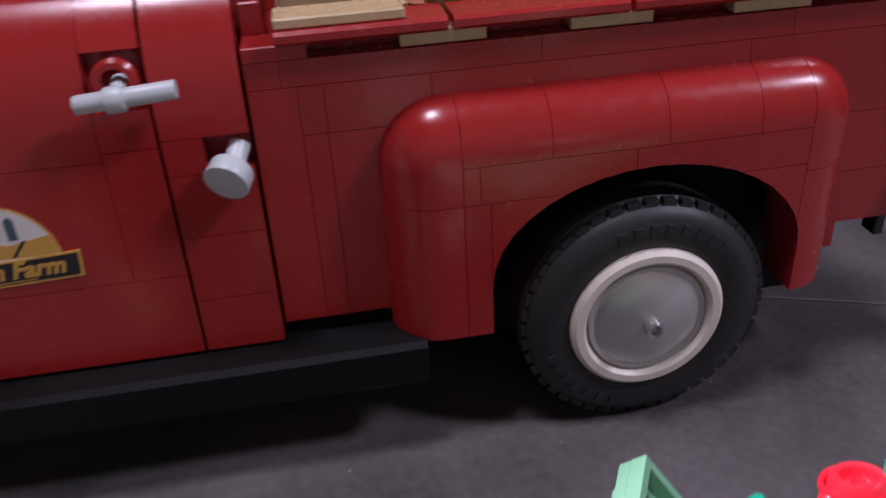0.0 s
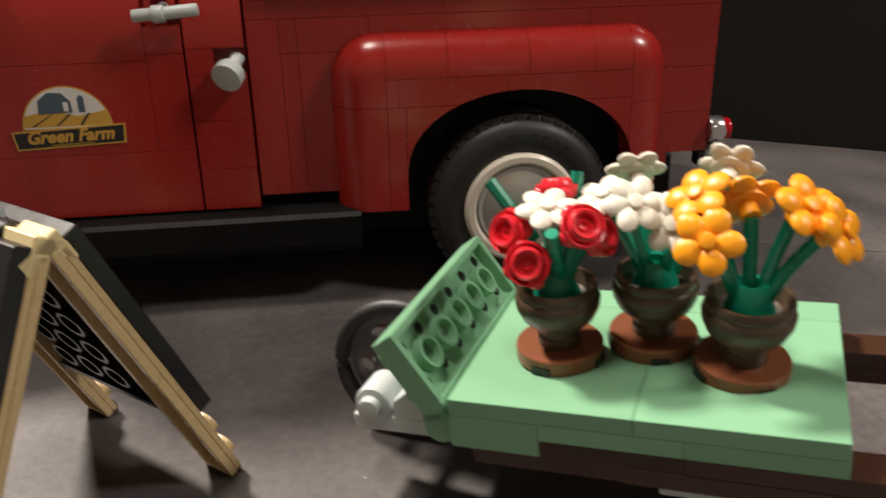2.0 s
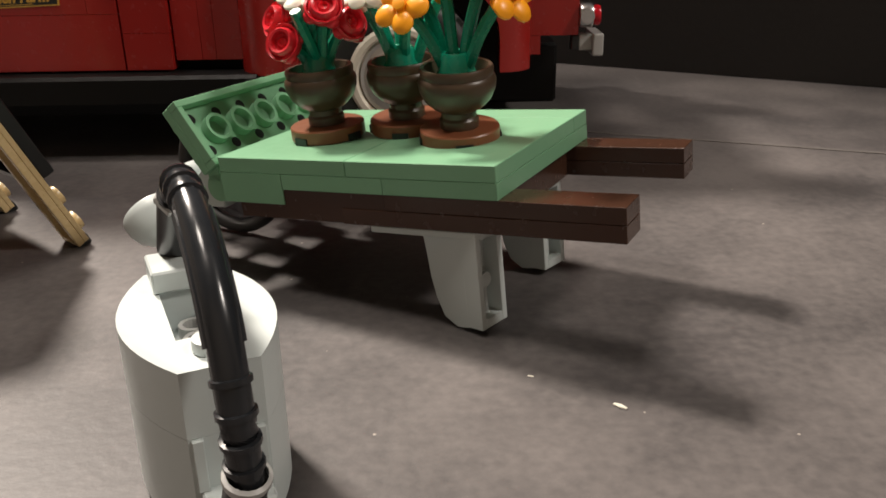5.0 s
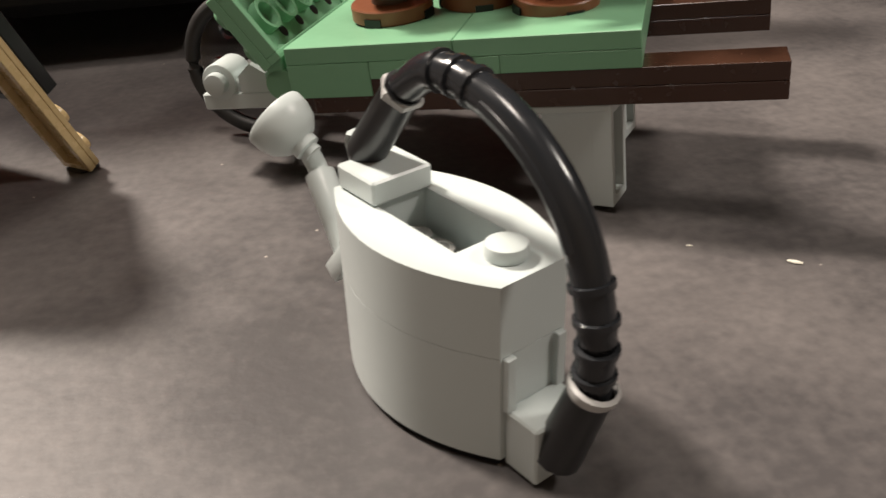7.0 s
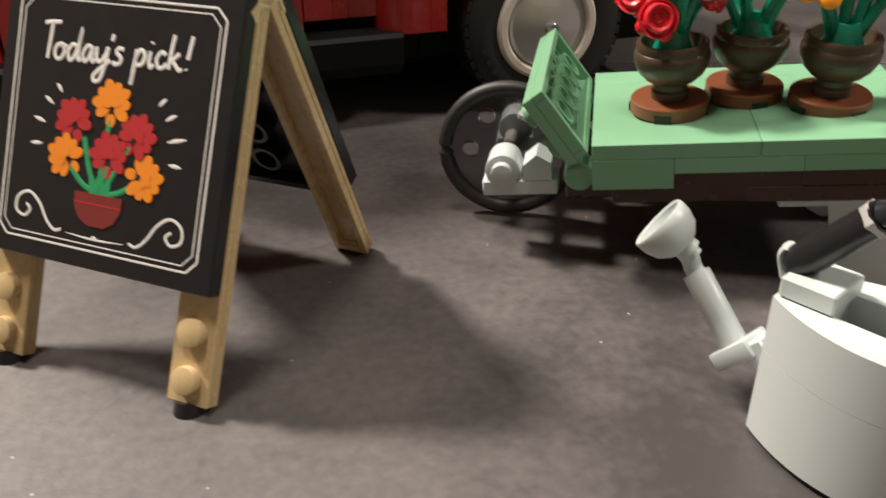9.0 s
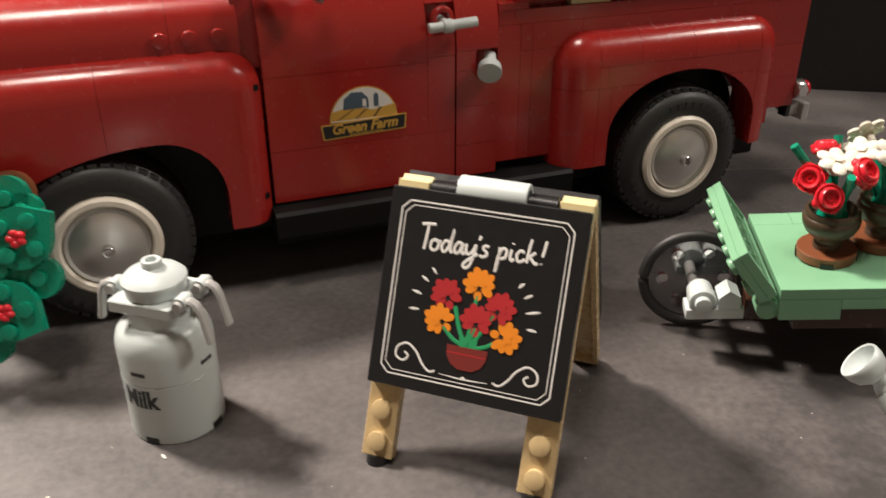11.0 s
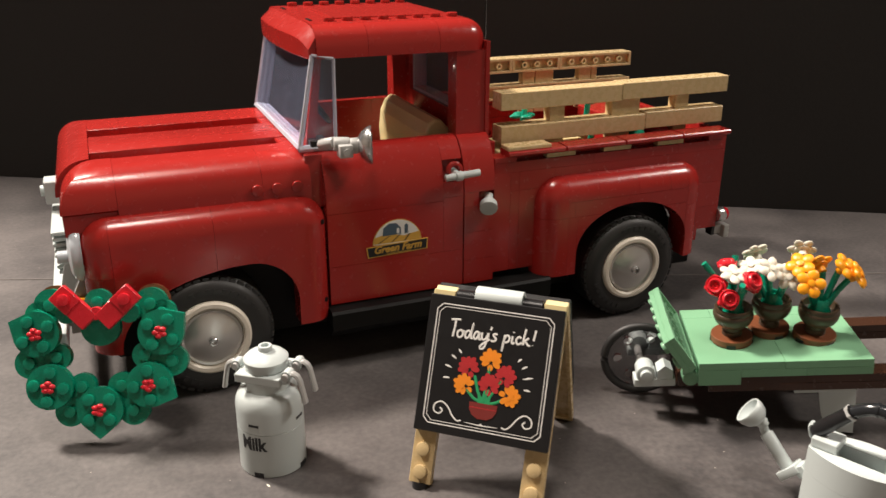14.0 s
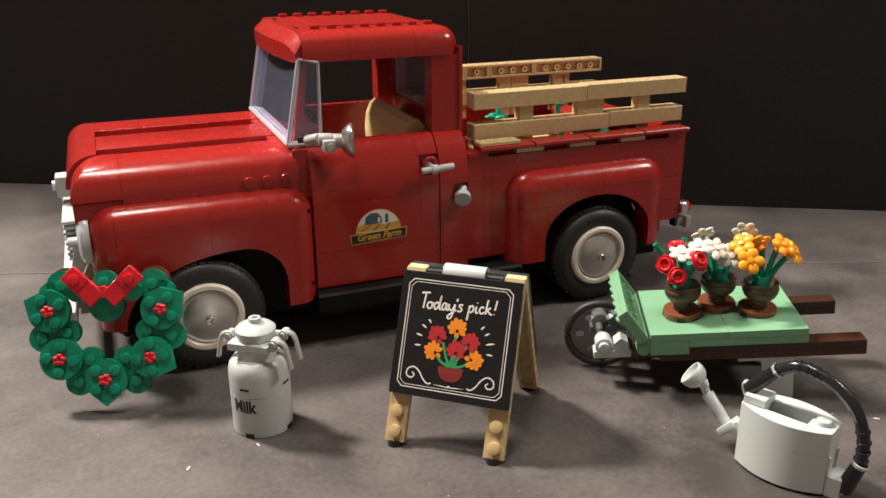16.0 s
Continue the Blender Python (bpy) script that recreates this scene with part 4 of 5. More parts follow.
        line([(sgn * x, z) for x, z in ((7.6, 25.4), (9.2, 25.0), (11.2, 26.6), (13.2, 29.4), (15.8, 31.0), (18.2, 29.8), (18.4, 27.4), (16.4, 26.5), (15.2, 27.8), (16.2, 28.8))], 0.27, "chalk_scroll")
    line([(-6.4, 25.0), (0, 24.7), (6.4, 25.0)], 0.2, "chalk_rule", taper=True)
    line([(-0.5, 24.7), (0, 25.1), (0.5, 24.7)], 0.28, "chalk_dot")


# both leaves rise to the ridge; u grows to the viewer's right on the front face
LEAN = 25.0
front_m = Matrix.Translation((0, -30.6, 0)) @ pose(0, 0, 0, -LEAN, 0, 0) @ pose(0, 0, 0, 0, 0, 180)
back_m = Matrix.Translation((0, 32.2, 0)) @ pose(0, 0, 0, LEAN, 0, 0)
leaf(front_m, True), leaf(back_m, False)
bm = B()
lathe(bm, [(3.7, -8.4), (3.8, -8.1), (3.8, 8.1), (3.7, 8.4), (2.4, 8.4), (2.4, 7.2), (0, 7.2)], Matrix.Translation((0, 0, 62.6)) @ frame_of((1, 0, 0)), 28)
cyl(bm, (-8.3, 0, 62.6), (-1, 0, 0), 0.5, 0.1)
part("hinge_roll", bm, WHITE, easel, "white round hinge roll", True)
for s in (-1, 1):
    bm = B()
    cyl(bm, (s * 8.6, 0, 61.6), (s, 0, 0), 2.6, 6.8, seg=16), box(bm, s * 10.6, s * 15.4, -5, 5, 58.5, 61.5, 0.3)
    part("hinge_clip", bm, BLACK, easel, "", True)

# ---- wheelbarrow ----
barrow = thing("wheelbarrow", "sand green toy wheelbarrow with dark brown handles", "wheelbarrow", pose(-0.0339, -0.0910, 0.0282, 0, -5.4, -28.0))


def bp(name, bm, mat, parent=None, label="", smooth=False):
    return part(name, bm, mat, parent or barrow, label, smooth)


for a in ((0, 32, 0, 39.9), (32, 64, 0, 39.9), (0, 12, 39.9, 48), (12, 64, 39.9, 48)):
    bm = B()
    box(bm, a[0] + 0.05, a[1] - 0.05, a[2] + 0.05, a[3] - 0.05, -3.15, 0, 0.12)
    bp("deck_tile", bm, SAND_GREEN)
for a in ((0, 16, -9.6), (16, 40, -6.4), (40, 64, -6.4)):
    bm = B()
    box(bm, a[0] + 0.03, a[1] - 0.03, 0.05, 47.95, a[2], -3.19, 0.1)
    bp("deck_brick", bm, SAND_GREEN)
for v in (0, 40):
    for w in (-9.55, -12.8):
        bm = B()
        box(bm, 40 if w > -10 else 30, 87, v + 0.1, v + 7.9, w + 0.02, w + 3.2, 0.1)
        bp("handle_bar", bm, BROWN, None, "dark brown handle plate")
bm = B()
box(bm, 4, 62, 0.4, 47.6, -12.7, -6.45, 0.1)
bp("under_frame", bm, BROWN)
bm = B()
box(bm, -6, 12, 12, 36, -17, -9.7, 0.4)
bp("front_frame", bm, BROWN)
for v in (0, 32):
    swing = Matrix.Translation((58.4, v + 0.3, 0)) @ pose(0, 0, 0, 0, 0, -14)
    curve = [(-7.0 - 5.6 * math.sin(radians(q)), -33.0 + 18 * (1 - math.cos(radians(q)))) for q in (25, 45, 62, 80)]
    bm = B()
    prism(bm, [(-3.4, -12.9), (-3.4, -32.6), (-6.2, -33.0)] + curve + [(-13.2, -12.9)], "y", 0, 7.6)
    for p in ((0, 1.4, -32.5, -12.9), (6.2, 7.6, -32.5, -12.9), (1.4, 6.2, -32.5, -30.6), (1.4, 6.2, -14.8, -12.9)):
        box(bm, -3.5, 0.2, *p, 0.12)
    for q in bm.verts:
        q.co = swing @ q.co
    leg = bp("leg", bm, WHITE, None, "white bracket leg")
    bm = B()
    cyl(bm, (-3.4, 3.8, -23.5), (1, 0, 0), 1.5, 2.2, seg=14), box(bm, -3.4, -1.6, 3.4, 4.2, -30.6, -24, 0)
    for q in bm.verts:
        q.co = swing @ q.co
    bp("leg_pin", bm, WHITE, leg)
    bm = B()
    box(bm, 36, 58, v + 0.4, v + 7.6, -14.2, -12.85, 0.2)
    bp("leg_plate", bm, WHITE, leg)
# tilted front board, hollow side up
bm = B()
box(bm, -4.8, -2.6, 0, 47.9, 0, 15.9, 0.2)
board = bp("front_board", bm, SAND_GREEN, None, "sand green plate tilted up, hollow side showing")
board.matrix_local = Matrix.Translation((-0.6 * MM, 0, -1.6 * MM)) @ pose(0, 0, 0, 0, -33, 0)
for a in ((0, 47.9, 0, 1.5), (0, 47.9, 14.4, 15.9), (0, 1.5, 1.52, 14.38), (46.4, 47.9, 1.52, 14.38)):
    bm = B()
    box(bm, -2.62, 0, a[0], a[1], a[2], a[3], 0.12)
    bp("board_rim", bm, SAND_GREEN, board)
for k in range(1, 6):
    bm = B()
    lathe(bm, [(3.25, -2.6), (3.25, -0.4), (2.5, -0.4), (2.5, -2.6)], Matrix.Translation((0, 8 * k, 8)) @ frame_of((1, 0, 0)), 24)
    bp("tube", bm, SAND_GREEN, board, "", True)
for k in range(6):
    for s in (4.0, 12.0):
        # black disc paints the shade of a stud's hollow underside
        bm = B()
        cyl(bm, (-2.62, 4 + 8 * k, s), (1, 0, 0), 1.25, 0.1, seg=10)
        bp("stud_hollow", bm, BLACK, board)
        bm = B()
        cyl(bm, (-4.8, 4 + 8 * k, s), (-1, 0, 0), 2.45, 1.7, seg=16, bevel=0.2)
        bp("stud", bm, SAND_GREEN, board, "", True)
for v in (1.5, 40.5):
    bm = B()
    cyl(bm, (-2.6, v, -7.2), (0, 1, 0), 3.1, 6, seg=20, bevel=0.2), box(bm, -5.2, -1.4, v, v + 6, -6, -1, 0.4)
    bp("board_hinge", bm, SAND_GREEN, None, "", True)
# wheel and its carriers
hub = Vector((-19.6, 24, -9.7))
ax = Matrix.Translation(hub) @ frame_of((0, -1, 0))
bm = B()
tube(bm, [ax @ Vector((14.6 * math.cos(2 * math.pi * k / 48), 14.6 * math.sin(2 * math.pi * k / 48), 0)) for k in range(49)], 1.7, 10)
wheel_ob = bp("wheel", bm, RUBBER, None, "thin black tyre round a smoky disc", True)
bm = B()
outer = [bm.verts.new(ax @ Vector((13.4 * math.cos(2 * math.pi * k / 40), 13.4 * math.sin(2 * math.pi * k / 40), 0))) for k in range(40)]
loops = [outer]
for q in range(6):
    a = math.pi * q / 3
    loops.append([bm.verts.new(ax @ Vector((9 * math.cos(a) + 1.9 * math.cos(2 * math.pi * k / 14), 9 * math.sin(a) + 1.9 * math.sin(2 * math.pi * k / 14), 0))) for k in range(14)])
es = [bm.edges.new((l[k], l[(k + 1) % len(l)])) for l in loops for k in range(len(l))]
bmesh.ops.triangle_fill(bm, edges=es, use_beauty=True)
g = bmesh.ops.extrude_face_region(bm, geom=bm.faces[:])
bmesh.ops.translate(bm, verts=[e for e in g["geom"] if isinstance(e, bmesh.types.BMVert)], vec=(0, 1.6, 0))
bp("wheel_disc", bm, SMOKE, wheel_ob, "smoky clear disc with round holes")
bm = B()
cyl(bm, hub + Vector((0, -14, 0)), (0, 1, 0), 1.6, 28, seg=14)
bp("axle", bm, GREY, wheel_ob)
for v, s in ((11, -1), (37, 1)):
    bm = B()
    box(bm, -23.6, -7.5, v - 3.6, v + 3.6, -13.8, -10.4, 0.3), box(bm, -22.6, -15, v - 3.3, v + 3.3, -10.5, -7.5, 0.4), prism(bm, [(-14.6, -10.4), (-14.6, -7.0), (-11.6, -4.6), (-8.6, -6.6), (-8.6, -10.4)], "y", v - 3.6, v + 3.6)
    cyl(bm, (-19.0, v - 3.9, -8.0), (0, 1, 0), 3.7, 7.8, seg=24, bevel=0.4)
    carrier = bp("axle_carrier", bm, WHITE, None, "white axle carrier", True)
    bm = B()
    cyl(bm, (-19.0, v + s * 3.8, -8.0), (0, s, 0), 2.3, 2.2, seg=18, bevel=0.3)
    bp("stud", bm, WHITE, carrier, "", True)


# ---- potted flowers on the barrow ----
def pot(name, label, x, y, z, turn):
    ob = thing(name, label, "potted flowers", pose(x * MM, y * MM, z * MM, 0, -5.0, turn), "pots on the wheelbarrow")
    bm = B()
    lathe(bm, [(7.8, 0.3), (8, 0.5), (8, 2.9), (7.8, 3.15), (0, 3.15)], None, 36)
    cyl(bm, (0, 0, 0), (0, 0, 1), 6.2, 0.4)
    tray = part("tray", bm, RUST, ob, "reddish brown round tray", True)
    # notches are black blocks, the shade in them given as colour
    for a in (40, 130, 220, 310):
        bm = B()
        m = pose(0, 0, 0, 0, 0, a) @ Matrix.Translation((7.3, 0, 0.9))
        bmesh.ops.create_cube(bm, size=1, matrix=m @ Matrix.Diagonal((1.7, 3.4, 1.7, 1)))
        part("tray_notch", bm, BLACK, tray)
    bm = B()
    lathe(bm, [(3.9, 3.2), (3.9, 4.8), (3.5, 5.3), (3.5, 6.4), (5.0, 7.2), (6.6, 8.8), (7.5, 10.8), (7.7, 12.4), (7.45, 13.2), (7.15, 13.5), (7.2, 13.8), (7.3, 14.8), (7.0, 15.3), (6.3, 15.3), (6.0, 14.2), (5.6, 12.6), (0, 12.4)], None, 40)
    part("bowl", bm, POT_BROWN, ob, "dark brown turned pot", True)
    bm = B()
    lathe(bm, [(4.4, 12), (3.9, 14), (3.2, 15.5), (2.9, 17.6), (2.5, 18), (1.8, 17.8), (1.7, 16.5), (0, 16.5)], None, 20)
    part("stalk_base", bm, GREEN, ob, "", True)
    return ob


def petals(ob, p, n, mat, label, r=5.8, count=6):
    """A flat flower of round petals at p, facing n, in the pot's own space."""
    inv = ob.matrix_world.inverted()
    c = (inv @ (Vector(p) * MM)) / MM
    m = Matrix.Translation(c) @ frame_of(inv.to_3x3() @ Vector(n))
    bm = B()
    for k in range(count):
        a = 2 * math.pi * k / count
        fan = m.to_3x3().to_4x4() @ pose(0, 0, 0, 0, 0, math.degrees(a))
        ball(bm, m @ Vector((r * 0.57 * math.cos(a), r * 0.57 * math.sin(a), 0.03 * r)), r * 0.44, r * 0.335 * 6 / count, r * 0.18, fan, 12, 7)
    cyl(bm, m @ Vector((0, 0, -1.2)), m.to_3x3() @ Vector((0, 0, 1)), r * 0.58, 1.9, seg=18, bevel=0.3)
    cyl(bm, m @ Vector((0, 0, -3.6)), m.to_3x3() @ Vector((0, 0, 1)), 1.6, 3.0, seg=12)
    fl = part("flower", bm, mat, ob, label, True)
    bm = B()
    cyl(bm, m @ Vector((0, 0, 0.9)), m.to_3x3() @ Vector((0, 0, 1)), r * 0.24, 0.7, seg=14, bevel=0.2)
    part("flower_centre", bm, mat, fl, "", True)
    stem(ob, m @ Vector((0, 0, -3.4)))


def rose(ob, p, n):
    inv = ob.matrix_world.inverted()
    c = (inv @ (Vector(p) * MM)) / MM
    m = Matrix.Translation(c) @ frame_of(inv.to_3x3() @ Vector(n))
    bm = B()
    lathe(bm, [(0, -2.8), (2.2, -2.6), (3.6, -1.2), (4.0, 0.4), (3.8, 0.9), (3.4, 0.7), (3.2, 0.0), (2.9, 1.4), (2.5, 1.9), (2.0, 1.7), (1.7, 0.6), (1.3, 0.6), (0.9, 1.0), (0.6, 0.4), (0, 0.3)], m, 24)
    for k in range(4):
        a = math.pi * k / 2 + 0.4
        ball(bm, m @ Vector((3.0 * math.cos(a), 3.0 * math.sin(a), -0.6)), 1.7, 1.7, 1.3, m.to_3x3().to_4x4(), 9, 6)
    part("flower", bm, BRIGHT_RED, ob, "bright red rose head", True)
    stem(ob, m @ Vector((0, 0, -2.6)))


def stem(ob, top):
    foot = Vector((top.x * 0.25, top.y * 0.25, 14.5))
    mid = foot.lerp(top, 0.45) + Vector((0, 0, 1.2))
    bm = B()
    tube(bm, smooth_path([foot, mid, top], 5), 1.2, 8)
    part("flower_stem", bm, GREEN, ob, "", True)


TOP = 30.2
pot1 = pot("rose_pot", "dark brown pot of red roses standing on the green barrow", -11.3, -82.0, 29.9, 10)
pot2 = pot("white_flower_pot", "dark brown pot of white flowers on the barrow", 6.0, -83.0, 31.4, 40)
pot3 = pot("orange_flower_pot", "dark brown pot of orange flowers on the barrow", 16.9, -96.3, 32.3, 55)
for p, n in (((-21, -80.2, 54.4), (-0.7, -0.5, 0.35)), ((-18.8, -85.8, 50.6), (-0.35, -0.85, 0.4)), ((-10.0, -87.6, 57.6), (0.1, -0.75, 0.6)), ((-5.4, -83.6, 54.2), (0.6, -0.6, 0.4)), ((-10.7, -73.2, 59.4), (0.0, 0.3, 1))):
    rose(pot1, p, n)
petals(pot1, (-14.6, -82.0, 58.9), (-0.1, -0.3, 1), PETAL, "warm white flower head")
for tip, foot in (((-23.5, -74.7, 62.2), (-16, -79, 52)), ((-7.2, -73.4, 62.6), (-9, -77, 50)), ((-15.6, -88.6, 57.2), (-12.5, -84, 47))):
    inv = pot1.matrix_world.inverted()
    bm = B()
    tube(bm, smooth_path([(inv @ (Vector(foot) * MM)) / MM, (inv @ ((Vector(foot) * 0.5 + Vector(tip) * 0.5) * MM)) / MM, (inv @ (Vector(tip) * MM)) / MM], 3), 1.2, 8)
    part("bare_stem", bm, GREEN, pot1, "", True)
for p, n in (((-1.2, -87.4, 61.0), (-0.1, -0.65, 0.75)), ((-3.8, -79.0, 59.4), (-0.4, -0.2, 0.9)), ((4.4, -71.6, 61.6), (0.1, 0.75, 0.6)), ((17.2, -83.0, 64.8), (0.5, 0.75, 0.4)), ((4.4, -91.4, 58.6), (-0.65, -0.6, 0.4))):
    petals(pot2, p, n, PETAL, "warm white flower head", 5.6)
for p, n in (((7.0, -93.2, 64.0), (-0.6, -0.2, 0.75)), ((6.2, -100.2, 59.0), (-0.4, -0.75, 0.5)), ((14.6, -94.5, 63.2), (0.1, 0.85, 0.45)), ((21.2, -101.5, 64.2), (0.2, -0.65, 0.7)), ((25.6, -104.4, 61.0), (0.55, -0.65, 0.5))):
    petals(pot3, p, n, ORANGE, "orange flower head", 5.7, 5)

# ---- watering can ----
can = thing("watering_can", "white toy watering can with a black hose handle", "watering can", pose(-0.0206, -0.1582, 0, 0, 0, 114.6))
# own space: x towards the spout, y to its left


def cp(name, bm, mat, parent=None, label="", smooth=False):
    return part(name, bm, mat, parent or can, label, smooth)


def lens(end, mid, half, n=14):
    pts = []
    for k in range(n + 1):
        t = -1 + 2 * k / n
        pts.append((half * t, -(end + (mid - end) * (1 - t * t))))
    return pts + [(-x, -y) for x, y in pts]


def can_shell(z0, z1, hole):
    bm = B()
    o = lens(5.0, 10.4, 16.2)
    lo = [bm.verts.new((x, y, z0)) for x, y in o]
    hi = [bm.verts.new((x, y, z1)) for x, y in o]
    n = len(o)
    for k in range(n):
        bm.faces.new((lo[k], lo[(k + 1) % n], hi[(k + 1) % n], hi[k]))
    bm.faces.new(lo[::-1])
    if hole:
        h = [(8.6, 3.9), (-7.4, 3.9), (-7.4, -3.9), (8.6, -3.9)]
        a = [bm.verts.new((x, y, z1)) for x, y in h]
        b = [bm.verts.new((x, y, z0 + 3)) for x, y in h]
        es = [bm.edges.new((a[k], a[(k + 1) % 4])) for k in range(4)] + [bm.edges.get((hi[k], hi[(k + 1) % n])) for k in range(n)]
        bmesh.ops.triangle_fill(bm, edges=es, use_beauty=True)
        for k in range(4):
            bm.faces.new((a[k], b[k], b[(k + 1) % 4], a[(k + 1) % 4]))
        bm.faces.new(b)
    else:
        bm.faces.new(hi)
    return bm


bm = can_shell(1.2, 16.0, False)
cp("body_lower", bm, WHITE, None, "", True)
bm = can_shell(16.06, 25.4, True)
body = cp("body_upper", bm, WHITE, None, "white body with an open top", True)
bm = can_shell(0, 1.1, False)
for v in bm.verts:
    v.co.x *= 0.96
    v.co.y *= 0.94
cp("base_plate", bm, BLACK)
bm = B()
box(bm, 7.6, 15.8, -4.6, 4.6, 25.5, 28.8, 0.3)
cp("front_block", bm, WHITE)
bm = B()
cyl(bm, (-11.6, 0, 25.4), (0, 0, 1), 2.5, 1.8, seg=22, bevel=0.25)
cp("stud", bm, WHITE, body, "", True)
bm = B()
box(bm, -21.5, -16.1, -4.3, 4.3, 0.4, 8.6, 0.3)
rear = cp("rear_block", bm, WHITE)
for s in (-1, 1):
    bm = B()
    box(bm, -17, -16.05, s * 3.9 - 0.7, s * 3.9 + 0.7, 8.5, 16, 0.1)
    cp("lug", bm, WHITE, rear)
for x in (1.0, 5.6):
    bm = B()
    lathe(bm, [(2.2, 19.1), (2.2, 21), (1.5, 21), (1.5, 19.1)], Matrix.Translation((x, 0, 0)), 16)
    cp("inner_tube", bm, GREY, body)
# spout
inv = can.matrix_world.inverted()


def loc(p):
    return (inv @ (Vector(p) * MM)) / MM


a, b = loc((-30.1, -136.4, 11.4)), loc((-32.3, -127.6, 19.4))
d = (b - a).normalized()
bm = B()
cyl(bm, a - d * 1.0, d, 2.35, (b - a).length + 1.0, seg=22, bevel=0.2)
tube(bm, [b - d * 0.5, b + d * 1.2, loc((-33.6, -126.3, 23.2))], 1.6, 14)
cp("spout", bm, WHITE, None, "white spout rod", True)
bm = B()
box(bm, -4.4, 3.6, -3.2, 3.2, -3.8, -0.6, 0.4, 2), box(bm, -6.6, -2.6, -2.6, 2.6, -5.6, -1.6, 0.3)
sm = Matrix.Translation(a) @ pose(0, 0, 0, 0, 90 - math.degrees(math.asin(d.z)), 0)
for v in bm.verts:
    v.co = sm @ v.co
cp("spout_socket", bm, WHITE, None, "", True)
r0 = loc((-33.9, -126.3, 23.6))
ra = (loc((-39.2, -121.5, 28.8)) - r0).normalized()
bm = B()
lathe(bm, [(0, -1.9), (1.5, -1.8), (1.5, -0.8), (2.2, -0.6), (2.2, 0.6), (3.0, 1.0), (4.4, 2.4), (5.1, 4.4), (5.2, 6.2), (5.0, 6.6), (4.6, 6.4), (4.3, 4.4), (2.6, 2.2), (0, 1.8)], Matrix.Translation(r0) @ frame_of(ra), 32)
cp("spout_rose", bm, WHITE, None, "white cup rose", True)
# hose handle
p0, p1 = loc((-27.0, -144.2, 29.6)), loc((-23.1, -152.6, 40.4))
q0, q1 = loc((-12.6, -178.4, 3.8)), loc((-10.0, -181.0, 14.8))
bm = B()
tube(bm, [p0, p0.lerp(p1, 0.5), p1], lambda t: 2.7 - 0.2 * t, 16), ball(bm, p0, 2.7, 2.7, 2.7, None, 16, 10)
grip = cp("handle_grip", bm, BLACK, None, "black handle grip", True)
bm = B()
tube(bm, smooth_path([p0 + Vector((1.6, 0, -3.0)), p0 + Vector((2.6, 0, 0.2)), p0 + Vector((2.2, 0, 1.8))], 5), 0.7, 8, 2.4, (0, 1, 0))
cp("grip_clip", bm, WHITE, None, "white clip holding the grip", True)
bm = B()
tube(bm, [q0, q0.lerp(q1, 0.5), q1], lambda t: 3.0 - 0.4 * t, 14)
grip2 = cp("handle_grip", bm, BLACK, None, "black handle grip", True)
bm = B()
lathe(bm, [(2.8, -0.5), (3.0, 0), (3.0, 0.7), (2.5, 1.0)], Matrix.Translation(q1) @ frame_of(q1 - q0), 18)
cp("grip_ring", bm, GREY, grip2, "", True)
line = smooth_path([p1, loc((-20.6, -158.2, 43.9)), loc((-17.4, -165.1, 43.4)), loc((-14.2, -172.2, 40.0)), loc((-11.6, -178.0, 33.6)), loc((-10.2, -181.2, 24.0)), q1], 8)
bm = B()
tube(bm, line, 2.15, 14)
hose = cp("hose", bm, HOSE, None, "glossy black ribbed hose", True)
for sgn in (-1, 1):
    bm = B()
    tube(bm, [q + Vector((0, sgn * 1.55, 0)) for q in line[18:-14]], 0.95, 8)
    cp("hose_ridge", bm, HOSE, hose, "", True)
bm = B()
lathe(bm, [(2.5, -0.9), (2.9, -0.5), (2.9, 0.4), (2.3, 0.8)], Matrix.Translation(p1 - (p1 - p0).normalized() * 0.8) @ frame_of(p1 - p0), 6)
cp("grip_ring", bm, GREY, grip, "pale six-sided collar")
for k in list(range(9, 18, 3)) + list(range(len(line) - 12, len(line) - 2, 3)):
    bm = B()
    dd = (line[k + 1] - line[k]).normalized()
    lathe(bm, [(2.0, -0.5), (2.5, -0.35), (2.5, 0.35), (2.0, 0.5)], Matrix.Translation(line[k]) @ frame_of(dd), 16)
    cp("hose_rib", bm, HOSE, hose, "", True)

# ---- milk can ----
milk = thing("milk_can", "white toy milk can with lever handles and black lettering", "milk can", pose(-0.1908, -0.0505, 0, 0, 0, 0) @ Matrix.Diagonal((1, 1, 1.035, 1)))


def kp(name, bm, mat, parent=None, label="", smooth=False):
    return part(name, bm, mat, parent or milk, label, smooth)


bm = B()
lathe(bm, [(0, 0), (11.7, 0), (12, 0.3), (12, 16.9), (11.9, 17.0), (0, 17.0)], None, 48)
kp("body_lower", bm, WHITE, None, "", True)
bm = B()
lathe(bm, [(0, 17.1), (11.9, 17.1), (12, 17.2), (12, 24.6), (11.8, 26.4), (11.1, 28.4), (9.9, 29.8), (8.6, 30.4), (7.9, 30.6), (7.8, 34.4), (0, 34.4)], None, 48)
body = kp("body_upper", bm, WHITE, None, "", True)
bm = B()
box(bm, -8.6, 8.6, -8, 8, 34.5, 37.6, 0.3)
for v in bm.verts:
    v.co = pose(0, 0, 0, 0, 0, -37) @ v.co
kp("neck_plate", bm, WHITE)
bm = B()
